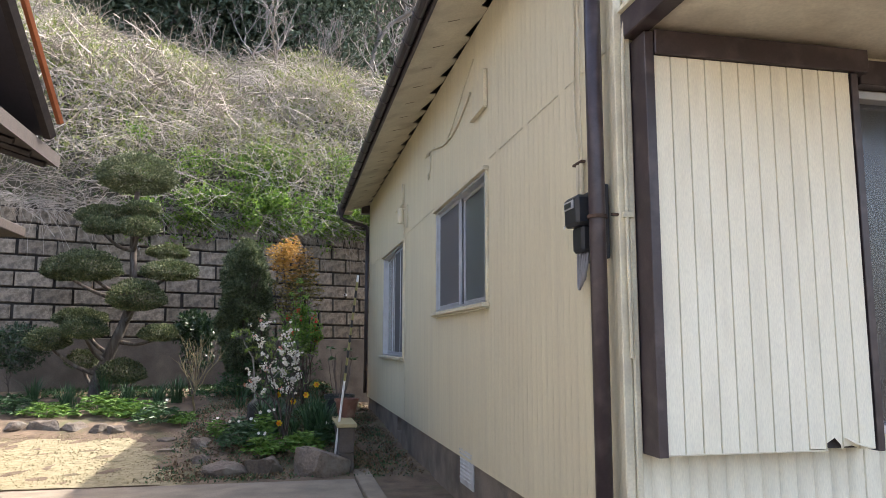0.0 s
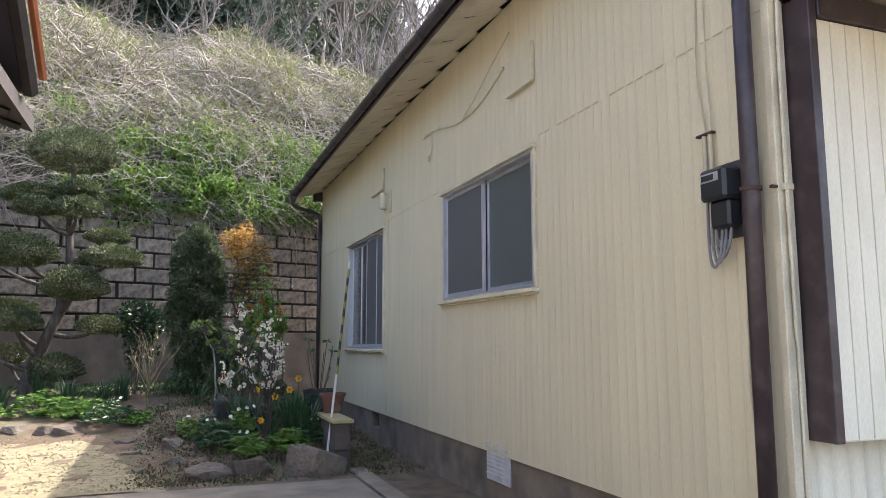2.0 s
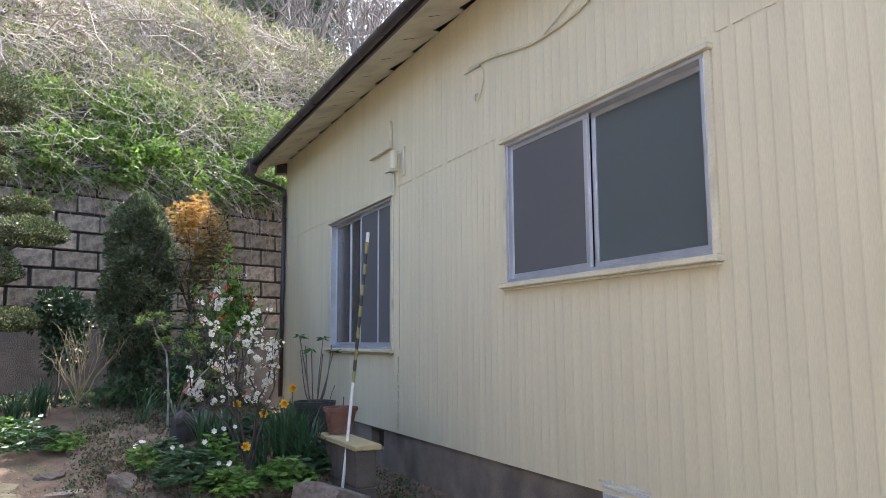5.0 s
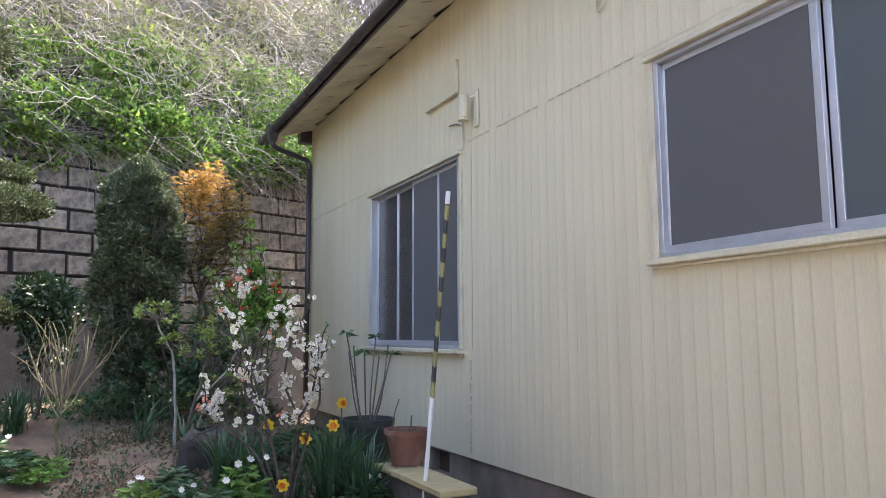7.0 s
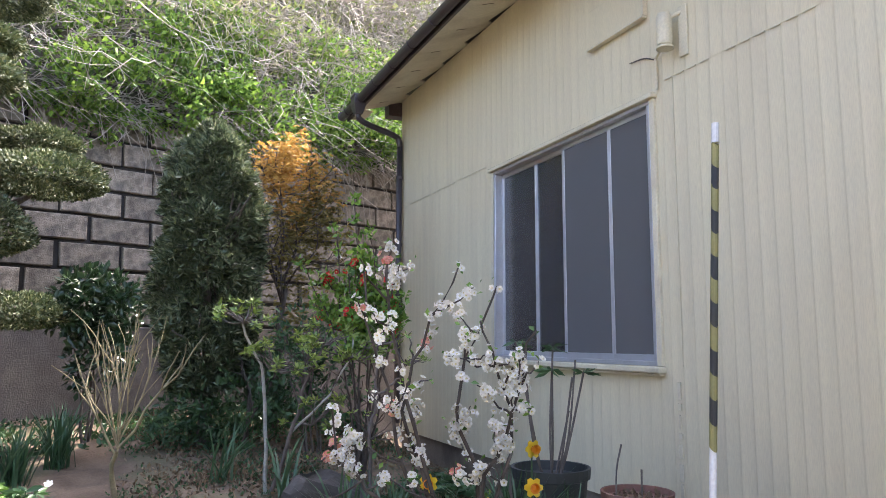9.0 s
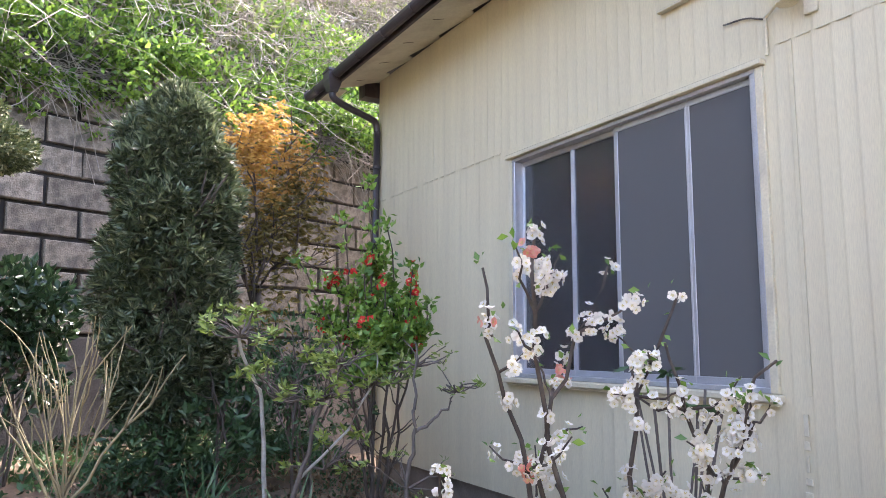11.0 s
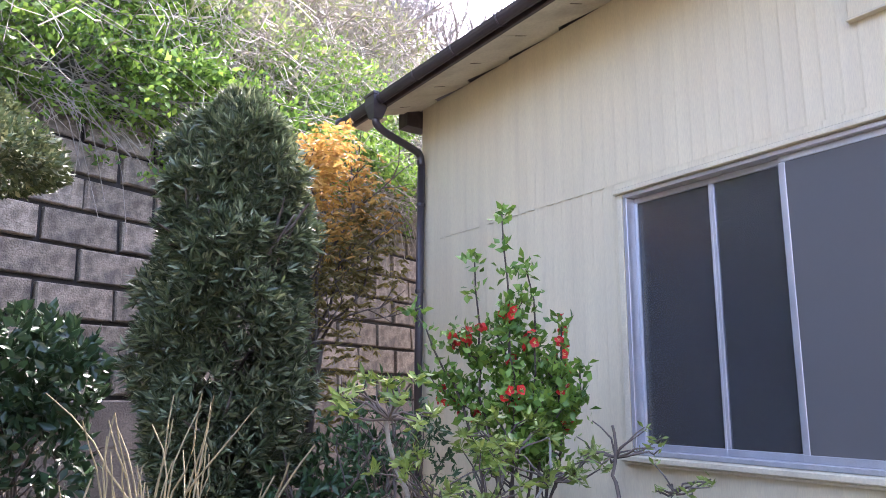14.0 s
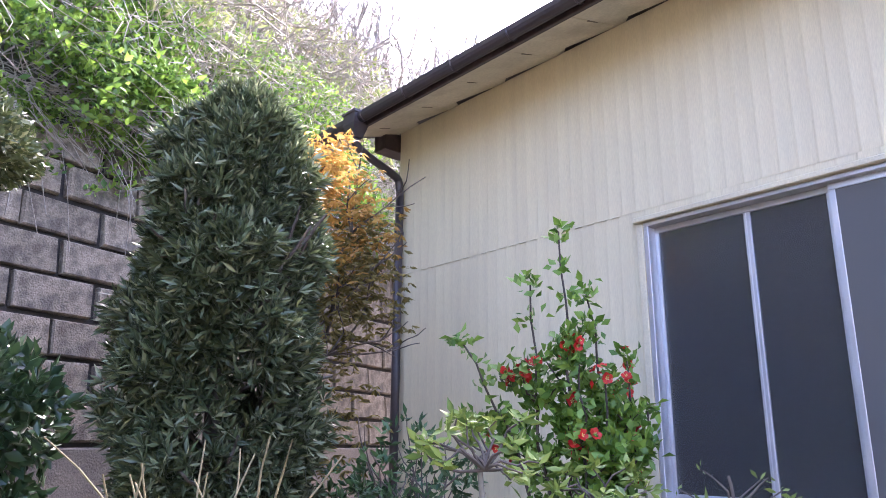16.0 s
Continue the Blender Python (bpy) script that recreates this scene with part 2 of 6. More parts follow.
# darker olive copy of the thicket leaf; its colour carries the inner shade
L_HILL_SHADE = leaf_material("leaf_thicket_shade", (0.05, 0.085, 0.03), (0.13, 0.18, 0.06), 0.6, 0.3)
# evergreen leaf lightened so that its colour includes the distance haze
L_FOREST_HAZED = leaf_material("leaf_forest_hazed", (0.06, 0.095, 0.06), (0.14, 0.18, 0.115), 0.6, 0.2)
PETAL_WHITE = leaf_material("petal_white", (0.80, 0.78, 0.70), (0.88, 0.84, 0.76), 0.6, 0.35)
PETAL_CENTRE = leaf_material("flower_centre", (0.55, 0.45, 0.12), (0.65, 0.55, 0.22), 0.7, 0.1)
PETAL_RED = leaf_material("petal_red", (0.50, 0.015, 0.012), (0.66, 0.035, 0.025), 0.5, 0.2)
PETAL_PINK = leaf_material("petal_coral", (0.75, 0.25, 0.18), (0.80, 0.45, 0.36), 0.5, 0.3)
PETAL_YELLOW = leaf_material("petal_yellow", (0.78, 0.50, 0.02), (0.85, 0.62, 0.04), 0.5, 0.3)
PETAL_ORANGE = leaf_material("petal_orange", (0.75, 0.25, 0.01), (0.80, 0.32, 0.02), 0.5, 0.3)

# ---- mesh helpers ----


def finish(name, me, mat, parent=None, label="", smooth=False):
    me.materials.append(mat)
    if smooth:
        me.polygons.foreach_set("use_smooth", [True] * len(me.polygons))
    ob = new(name, me)
    if parent is not None:
        ob.parent = parent
    if label:
        ob["label"] = label
    return ob


def part(name, bm, mat, parent=None, label="", smooth=False):
    me = bpy.data.meshes.new(name)
    bm.normal_update()
    bm.to_mesh(me)
    bm.free()
    return finish(name, me, mat, parent, label, smooth)


def np_mesh(name, v, f):
    """A mesh from arrays: v (n, 3) places, f (m, k) corners."""
    me = bpy.data.meshes.new(name)
    v, f = np.asarray(v, np.float32), np.asarray(f, np.int32)
    me.vertices.add(len(v))
    me.vertices.foreach_set("co", v.ravel())
    me.loops.add(f.size)
    me.loops.foreach_set("vertex_index", f.ravel())
    me.polygons.add(len(f))
    me.polygons.foreach_set("loop_start", np.arange(0, f.size, f.shape[1], dtype=np.int32))
    me.update(calc_edges=True)
    return me


def thing(name, label, category, at=(0, 0, 0), group="", kind=""):
    ob = new(name)
    ob.empty_display_size = 0.1
    ob.location = at
    return tagged(ob, label, category, group, kind)


def box(bm, lo, hi, bevel=0.0):
    g = bmesh.ops.create_cube(bm, size=1.0)
    vs = g["verts"]
    lo, hi = Vector(lo), Vector(hi)
    for v in vs:
        v.co = Vector((lo[i] + (v.co[i] + 0.5) * (hi[i] - lo[i]) for i in range(3)))
    if bevel:
        es = list({e for v in vs for e in v.link_edges})
        bmesh.ops.bevel(bm, geom=es, offset=bevel, segments=1, affect="EDGES")
    return bm


def box_bm(lo, hi, bevel=0.0):
    return box(bmesh.new(), lo, hi, bevel)


def tube_bm(points, radius, sides=10, cap=True):
    """A round bar along points; radius a number or one for each point."""
    bm = bmesh.new()
    pts = [Vector(p) for p in points]
    rr = radius if isinstance(radius, (list, tuple)) else [radius] * len(pts)
    rings = []
    up = Vector((0.13, 0.21, 1)).normalized()
    for i, p in enumerate(pts):
        d = (pts[min(i + 1, len(pts) - 1)] - pts[max(i - 1, 0)]).normalized()
        a = d.cross(up)
        if a.length < 1e-3:
            a = d.cross(Vector((1, 0, 0)))
        a.normalize()
        b = d.cross(a)
        rings.append([bm.verts.new(p + (a * math.cos(2 * math.pi * k / sides) + b * math.sin(2 * math.pi * k / sides)) * rr[i]) for k in range(sides)])
    for r0, r1 in zip(rings, rings[1:]):
        for k in range(sides):
            bm.faces.new((r0[k], r0[(k + 1) % sides], r1[(k + 1) % sides], r1[k]))
    if cap:
        bm.faces.new(rings[0][::-1])
        bm.faces.new(rings[-1])
    return bm


def curve_points(points, n=6):
    """Catmull-Rom through points."""
    p = [Vector(q) for q in points]
    p = [2 * p[0] - p[1]] + p + [2 * p[-1] - p[-2]]
    out = []
    for i in range(1, len(p) - 2):
        for k in range(n):
            t = k / n
            out.append(0.5 * (2 * p[i] + (p[i + 1] - p[i - 1]) * t + (2 * p[i - 1] - 5 * p[i] + 4 * p[i + 1] - p[i + 2]) * t * t + (3 * p[i] - p[i - 1] - 3 * p[i + 1] + p[i + 2]) * t ** 3))
    return out + [p[-2]]


def tubes_np(paths, radii, sides=4):
    """Many thin tapering stems at once: paths (n, k, 3), radii (n, k)."""
    paths, radii = np.asarray(paths, float), np.asarray(radii, float)
    n, k, _ = paths.shape
    d = np.gradient(paths, axis=1)
    d /= np.linalg.norm(d, axis=2, keepdims=True) + 1e-9
    ref = np.where(np.abs(d[..., 2:3]) > 0.9, np.array([1.0, 0.0, 0.0]), np.array([0.0, 0.0, 1.0]))
    a = np.cross(d, ref)
    a /= np.linalg.norm(a, axis=2, keepdims=True) + 1e-9
    b = np.cross(d, a)
    ang = np.arange(sides) * 2 * np.pi / sides
    ring = a[:, :, None] * np.cos(ang)[:, None] + b[:, :, None] * np.sin(ang)[:, None]
    v = paths[:, :, None] + ring * radii[:, :, None, None]
    idx = np.arange(n * k * sides).reshape(n, k, sides)
    nxt = np.roll(idx, -1, axis=2)
    f = np.stack([idx[:, :-1], nxt[:, :-1], nxt[:, 1:], idx[:, 1:]], -1).reshape(-1, 4)
    return v.reshape(-1, 3), f


def leaves_np(p, along, size, width=0.4, rng=None, fold=0.25):
    """Folded leaves, two triangles each: p (n, 3) foot, along (n, 3) direction, size (n,)."""
    n = len(p)
    along = along / (np.linalg.norm(along, axis=1, keepdims=True) + 1e-9)
    r = rng.normal(size=(n, 3))
    side = np.cross(along, r)
    side /= np.linalg.norm(side, axis=1, keepdims=True) + 1e-9
    up = np.cross(side, along)
    s = np.asarray(size)[:, None] * np.ones((n, 1))
    mid = p + along * s * 0.5 + up * s * fold * width
    v = np.stack([p, mid + side * s * width * 0.5, p + along * s, mid - side * s * width * 0.5], 1).reshape(-1, 3)
    i = np.arange(n)[:, None] * 4
    f = np.concatenate([i + [0, 1, 2], i + [0, 2, 3]], 1).reshape(-1, 3)
    return v, f


def unit(rng, n):
    v = rng.normal(size=(n, 3))
    return v / np.linalg.norm(v, axis=1, keepdims=True)


def lathe_bm(profile, sides=28):
    """A turned shape from (radius, height) pairs."""
    bm = bmesh.new()
    rings = [[bm.verts.new((r * math.cos(2 * math.pi * k / sides), r * math.sin(2 * math.pi * k / sides), z)) for k in range(sides)] for r, z in profile]
    for r0, r1 in zip(rings, rings[1:]):
        for k in range(sides):
            bm.faces.new((r0[k], r0[(k + 1) % sides], r1[(k + 1) % sides], r1[k]))
    bm.faces.new(rings[0][::-1])
    bm.faces.new(rings[-1])
    return bm


def smooth_step(a, b, x):
    t = min(max((x - a) / (b - a), 0.0), 1.0)
    return t * t * (3 - 2 * t)


def ground_z(x, y):
    """Height of the ground: level yard, rising garden bed behind the stones, a low path by the house."""
    bed = 0.20 * smooth_step(5.3, 6.1, y + 0.12 * x + 0.2) + 0.18 * smooth_step(6.0, 7.6, y) + 0.19 * smooth_step(7.6, 10.3, y)
    yard = 0.10 * smooth_step(4.5, 6.5, y) + 0.22 * smooth_step(6.6, 7.8, y) + 0.22 * smooth_step(7.8, 10.0, y)
    path = 0.16 * smooth_step(5.5, 10.5, y)
    w = smooth_step(-2.6, -2.2, x)
    g = yard * (1 - w) + bed * w
    w = smooth_step(-0.75, -0.5, x)
    g = g * (1 - w) + path * w
    return g if y > 4.0 else 0.0


def wall_y(x, z=2.5):
    """Face of the retaining wall."""
    return 12.1 + 0.36 * x + 0.08 * (z - 2.5)


HILL_PROFILE = ((-0.3, 3.25), (0.09, 3.34), (0.25, 3.5), (0.7, 4.5), (1.6, 5.8), (3.0, 6.7), (5.5, 8.0), (9.0, 9.4), (14.0, 11.5), (26.0, 16.0), (60.0, 22.0))


def hill_z(d):
    """Height of the hillside at d metres behind the wall."""
    for (a, za), (b, zb) in zip(HILL_PROFILE, HILL_PROFILE[1:]):
        if d <= b:
            return za + (zb - za) * (d - a) / (b - a)
    return HILL_PROFILE[-1][1]


def hill_place(s, d, lift=0.0):
    """A place on the hill: s metres along the wall (0 where it meets x = 0), d behind it."""
    c, w = 0.9409, 0.3387
    z = hill_z(d) + 0.25 * math.sin(0.9 * s + 0.4) * smooth_step(0.5, 2, d) + 0.2 * math.sin(2.1 * s + d) * smooth_step(0.5, 2, d)
    return (s * c - d * w, 12.14 + s * w + d * c, z + lift)

# ---- ground ----


def build_ground():
    xs = np.unique(np.concatenate([np.linspace(-80, -8, 10), np.linspace(-8, 0.4, 60), np.linspace(0.4, 80, 10)]))
    ys = np.unique(np.concatenate([np.linspace(-80, 3.5, 12), np.linspace(3.5, 12.6, 70), np.linspace(12.6, 80, 8)]))
    rng = np.random.default_rng(3)
    v = [(x, y, ground_z(x, y) + (rng.normal() * 0.012 if 4.9 < y < 13 and -8 < x < 0 else 0.0) - (0.02 if y < 4.9 else 0)) for y in ys for x in xs]
    w = len(xs)
    f = [(j * w + i, j * w + i + 1, (j + 1) * w + i + 1, (j + 1) * w + i) for j in range(len(ys) - 1) for i in range(w - 1)]
    tagged(finish("ground", np_mesh("ground", v, f), GROUND, smooth=True), "bare brown garden soil with moss patches", "ground", kind="structure")
    # gravel yard, laid a little above the soil
    gx, gy = np.linspace(-7.5, -2.15, 40), np.linspace(4.87, 7.35, 30)
    v = [(x, y, ground_z(x, y) + 0.012 + rng.normal() * 0.004 - 0.05 * smooth_step(-2.7, -2.15, x + 0.3 * (y - 5.5)) - 0.05 * smooth_step(6.9, 7.3, y)) for y in gy for x in gx]
    f = [(j * 40 + i, j * 40 + i + 1, (j + 1) * 40 + i + 1, (j + 1) * 40 + i) for j in range(29) for i in range(39)]
    tagged(finish("gravel_yard", np_mesh("gravel_yard", v, f), GRAVEL, smooth=True), "sunlit pale fine gravel yard", "gravel", kind="structure")
    for lo, hi in (((-9, -8.0, -0.1), (-0.74, 4.86, 0.012)), ((-0.72, -8.0, -0.1), (-0.56, 5.35, 0.022))):
        tagged(part("pavement", box_bm(lo, hi, 0.008), SLAB), "worn grey concrete paving along the house", "pavement", kind="structure")


build_ground()

# ---- house ----
FRONT, BACK, EAVE = 0.73, 10.65, 3.70
W1 = (2.86, 4.64, 1.555, 2.515)
W2 = (6.69, 8.525, 1.10, 2.515)


def ribbed(name, y0, y1, z0, z1, proud, mat, parent=None, pitch=0.086):
    """A sheet of vertical-ribbed metal siding on the side wall."""
    n = max(1, round((y1 - y0) / pitch))
    p = (y1 - y0) / n
    prof = []
    for i in range(n):
        b = y0 + i * p
        prof += [(b, 0), (b + p - 0.017, 0), (b + p - 0.0145, 0.0008), (b + p - 0.0065, 0.0008), (b + p - 0.004, 0)]
    prof.append((y1, 0))
    v = [(-proud - d, y, z) for z in (z0, z1) for y, d in prof]
    m = len(prof)
    f = [(i, m + i, m + i + 1, i + 1) for i in range(m - 1)]
    return finish(name, np_mesh(name, v, f), mat, parent)


def grooved_front(name, x0, x1, z0, z1, y, mat, parent=None, pitch=0.084):
    """A sheet of narrow-board siding that faces the yard, with recessed grooves."""
    n = max(1, round((x1 - x0) / pitch))
    p = (x1 - x0) / n
    prof = []
    for i in range(n):
        b = x0 + i * p
        prof += [(b, 0), (b + p - 0.010, 0), (b + p - 0.007, 0.007), (b + p - 0.003, 0.007)]
    prof.append((x1, 0))
    m = len(prof)
    v = [(x, y + d, z) for z in (z0, z1) for x, d in prof]
    f = [(i, i + 1, m + i + 1, m + i) for i in range(m - 1)]
    return finish(name, np_mesh(name, v, f), mat, parent)


def wall_pieces(u0, u1, z0, z1, holes):
    """Rectangles of a wall round its openings."""
    out, u = [], u0
    for a, b, c, d in sorted(holes):
        out += [(u, a, z0, z1), (a, b, z0, c), (a, b, d, z1)]
        u = b
    return [q for q in out + [(u, u1, z0, z1)] if q[1] - q[0] > 1e-4 and q[3] - q[2] > 1e-4]


def build_house():
    # load-bearing walls behind the sheets
    bm = bmesh.new()
    for a, b, c, d in wall_pieces(FRONT + 0.012, BACK, 0.36, EAVE + 0.045, [W1, W2]):
        box(bm, (0.004, a, c), (0.15, b, d))
    west = tagged(part("wall_west", bm, SIDING), "cream ribbed metal side wall of the house", "wall", kind="structure")
    for a, b, c, d in wall_pieces(FRONT, BACK, 0.36, 2.60, [W1, W2]):
        ribbed("siding", a, b, c, d, 0.002, SIDING, west)
    ribbed("siding", FRONT, BACK, 2.592, EAVE + 0.04, 0.0048, SIDING, west)
    bm = bmesh.new()
    hole = (1.15, 2.95, 0.86, 2.46)
    for a, b, c, d in wall_pieces(0.0, 7.0, 0.0, EAVE + 0.05, [hole]):
        box(bm, (a, FRONT + 0.012, c), (b, FRONT + 0.15, d))
    south = tagged(part("wall_south", bm, PANEL), "pale grooved front wall of the house", "wall", kind="structure")
    for a, b, c, d in wall_pieces(0.03, 7.0, 0.0, EAVE + 0.04, [hole]):
        grooved_front("siding", a, b, c, d, FRONT, PANEL, south)
    # lower edge of the upper sheets, which shows between the ribs
    edge = part("lap_edge", box_bm((-0.0105, 0.0, 2.587), (-0.0052, 0.058, 2.592), 0.001), TRIM, west)
    edge.location.y = FRONT + 0.004
    me = edge.data
    n = round((BACK - FRONT) / 0.086)
    for i in range(1, n):
        y = FRONT + i * (BACK - FRONT) / n
        if (y < 2.75 or 4.72 < y < 6.55 or y > 8.6) and i % 7:
            ob = new("lap_edge", me)
            ob.parent = west
            ob.location.y = y + 0.004
    part("corner_trim", box_bm((-0.012, FRONT - 0.012, 0.0), (0.03, FRONT + 0.03, EAVE), 0.004), TRIM, south)
    part("corner_trim", box_bm((0.034, FRONT - 0.02, 0.0), (0.064, FRONT - 0.001, EAVE), 0.006), TRIM, south)
    for name, lo, hi in (("wall_north", (0.15, BACK - 0.15, 0), (7, BACK, EAVE + 0.05)), ("wall_east", (6.85, FRONT + 0.15, 0), (7, BACK - 0.15, EAVE + 0.05))):
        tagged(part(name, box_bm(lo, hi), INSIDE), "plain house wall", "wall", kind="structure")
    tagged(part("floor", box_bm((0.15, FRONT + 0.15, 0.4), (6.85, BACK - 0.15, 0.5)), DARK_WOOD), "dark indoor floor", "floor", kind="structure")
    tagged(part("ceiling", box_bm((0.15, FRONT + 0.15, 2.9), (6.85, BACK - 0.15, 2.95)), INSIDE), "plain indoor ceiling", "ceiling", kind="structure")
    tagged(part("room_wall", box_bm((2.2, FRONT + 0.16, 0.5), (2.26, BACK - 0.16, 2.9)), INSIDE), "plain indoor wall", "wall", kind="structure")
    # foundation with two vent openings
    bm = bmesh.new()
    for a, b, c, d in wall_pieces(FRONT + 0.02, BACK - 0.02, -0.2, 0.366, [(6.93, 7.25, 0.17, 0.34)]):
        box(bm, (0.018, a, c), (0.16, b, d), 0.004)
    tagged(part("foundation", bm, CONCRETE), "stained brown-grey concrete foundation strip", "foundation", kind="structure")
    # dark sheet at the back of the opening paints its shade
    tagged(part("foundation_recess", box_bm((0.10, 6.92, 0.16), (0.14, 7.26, 0.35)), RUST_AND_HOLE), "vent opening in the foundation, its shade painted by a dark sheet", "vent", kind="structure")
    # roof, sloping soffit, fascia and gutter
    bm = bmesh.new()
    prof = [(-0.48, 3.705), (-0.48, 3.74), (3.5, 4.95), (7.5, 3.74), (7.5, 3.705), (3.5, 4.90)]
    ends = [[bm.verts.new((x, y, z)) for x, z in prof] for y in (-0.1, 11.1)]
    for k in range(6):
        bm.faces.new((ends[0][k], ends[0][(k + 1) % 6], ends[1][(k + 1) % 6], ends[1][k]))
    bm.faces.new(ends[0][::-1])
    bm.faces.new(ends[1])
    tagged(part("roof", bm, ROOF), "dark sheet-metal roof with wide eaves", "roof", kind="structure")
    for y0 in (FRONT + 0.012, BACK - 0.138):
        bm = bmesh.new()
        rows = [[bm.verts.new((x, y, z)) for x, z in ((0.004, EAVE + 0.052), (7.0, EAVE + 0.052), (3.5, 4.89))] for y in (y0, y0 + 0.138)]
        bm.faces.new(rows[0])
        bm.faces.new(rows[1][::-1])
        for k in range(3):
            bm.faces.new((rows[0][k], rows[1][k], rows[1][(k + 1) % 3], rows[0][(k + 1) % 3]))
        tagged(part("wall_gable", bm, PANEL), "pale gable wall under the roof", "wall", kind="structure")
    soffit = thing("eave_soffit", "cream soffit boards under the eave, pulled away from the wall at each joint", "soffit", kind="structure")
    rng = random.Random(5)

    def under(x, y):
        return Vector((x, y, EAVE + 0.037 + 0.29 * x))

    w, y = 0.476, 10.516 - 22 * 0.476
    while y < 10.6:
        y1 = min(y + w - 0.004, 10.72)
        gap, far = rng.uniform(0.06, 0.095), rng.uniform(0.30, 0.37)
        c = [under(-0.45, y), under(-0.010, y), under(-0.010, y + 0.02), under(-gap, y + far), under(-0.010, y + far + 0.06), under(-0.010, y1), under(-0.45, y1)]
        if y + far + 0.06 > y1:
            c = [under(-0.45, y), under(-0.010, y), under(-0.010, y1), under(-0.45, y1)]
        bm = bmesh.new()
        lo = [bm.verts.new(q) for q in c]
        hi = [bm.verts.new(q + Vector((0, 0, 0.010))) for q in c]
        bm.faces.new(lo[::-1])
        bm.faces.new(hi)
        for k in range(len(c)):
            bm.faces.new((lo[k], lo[(k + 1) % len(c)], hi[(k + 1) % len(c)], hi[k]))
        part("panel", bm, SOFFIT, soffit)
        # thin bar under the boards, coloured as the shade in their gap
        bm = bmesh.new()
        sx = rng.uniform(-0.31, -0.28)
        q = [bm.verts.new(u) for u in (under(sx, y - 0.003) - Vector((0, 0, 0.003)), under(sx + 0.09, y - 0.004) - Vector((0, 0, 0.002)), under(sx + 0.09, y + 0.002) - Vector((0, 0, 0.002)), under(sx, y + 0.007) - Vector((0, 0, 0.003)))]
        bm.faces.new(q[::-1])
        g = bmesh.ops.extrude_face_region(bm, geom=bm.faces[:])
        bmesh.ops.translate(bm, verts=[v for v in g["geom"] if isinstance(v, bmesh.types.BMVert)], vec=(0, 0, 0.006))
        part("open_joint", bm, JOINT_SHADE, soffit, "thin dark bar painting the shade in the gap between two boards")
        y += w
    part("verge_board", box_bm((-0.45, 10.73, EAVE - 0.085), (-0.30, 11.08, EAVE - 0.07), 0.003), SOFFIT, soffit)
    part("rafter_end", box_bm((-0.15, 10.66, EAVE - 0.12), (0.14, 10.80, EAVE + 0.03), 0.004), BROWN, soffit, "dark brown rafter end")
    tagged(part("fascia", box_bm((-0.48, -0.1, EAVE - 0.108), (-0.452, 11.10, EAVE + 0.015), 0.004), BROWN), "dark brown eave fascia board", "fascia", kind="structure")
    gut = thing("rain_gutter", "dark brown half-round rain gutter along the eave", "gutter")
    gx, gz = -0.525, EAVE - 0.045
    bm = bmesh.new()
    prof = [(gx + 0.044 * math.cos(a), gz + 0.056 * math.sin(a)) for a in np.linspace(math.pi, 2 * math.pi, 9)]
    prof += [(gx + 0.039 * math.cos(a), gz + 0.050 * math.sin(a)) for a in np.linspace(2 * math.pi, math.pi, 9)]
    ends = [[bm.verts.new((x, yy, z)) for x, z in prof] for yy in (-0.15, 11.12)]
    m = len(prof)
    for k in range(m):
        bm.faces.new((ends[0][k], ends[0][(k + 1) % m], ends[1][(k + 1) % m], ends[1][k]))
    part("trough", bm, GUTTER, gut)
    part("end_cap", tube_bm([(gx, 11.118, gz - 0.004), (gx, 11.13, gz - 0.004)], 0.054, 14), GUTTER, gut)
    head = bmesh.new()
    rings = [[head.verts.new((gx + sx * r, 10.51 + sy * r * 1.15, gz + z)) for sx, sy in ((-1, -1), (1, -1), (1, 1), (-1, 1))] for r, z in ((0.035, -0.16), (0.05, -0.11), (0.062, -0.06), (0.062, 0.012), (0.07, 0.016), (0.07, 0.034), (0.05, 0.036))]
    for r0, r1 in zip(rings, rings[1:]):
        for k in range(4):
            head.faces.new((r0[k], r0[(k + 1) % 4], r1[(k + 1) % 4], r1[k]))
    head.faces.new(rings[0][::-1])
    head.faces.new(rings[-1])
    part("rainwater_head", head, GUTTER, gut, "boxy rainwater head above the downpipe")
    yy = 0.4
    while yy < 11.0:
        part("bracket", tube_bm([(-0.482, yy, gz + 0.012)] + [(gx + 0.050 * math.cos(a), yy, gz + 0.062 * math.sin(a)) for a in np.linspace(2 * math.pi, math.pi, 6)], 0.005, 5), GUTTER, gut)
        yy += 0.476
    pipe = thing("downpipe", "dark brown rain downpipe at the back corner", "downpipe")
    bend = curve_points([(gx, 10.51, gz - 0.15), (gx + 0.01, 10.51, gz - 0.20), (-0.42, 10.525, gz - 0.245), (-0.16, 10.57, gz - 0.305), (-0.07, 10.588, gz - 0.34), (-0.05, 10.59, gz - 0.43)], 5)
    part("elbow", tube_bm(bend, 0.031, 12), GUTTER, pipe, smooth=True)
    part("pipe", tube_bm([(-0.05, 10.59, gz - 0.42), (-0.05, 10.59, 0.42)], 0.031, 12), GUTTER, pipe, smooth=True)
    for z in (2.9, 2.2, 1.5, 0.8):
        part("clamp", tube_bm([(-0.05, 10.59, z - 0.012), (-0.05, 10.59, z + 0.012)], 0.037, 12), GUTTER, pipe)
    pipe = thing("downpipe", "dark brown rain downpipe with a clamp at the front corner", "downpipe")
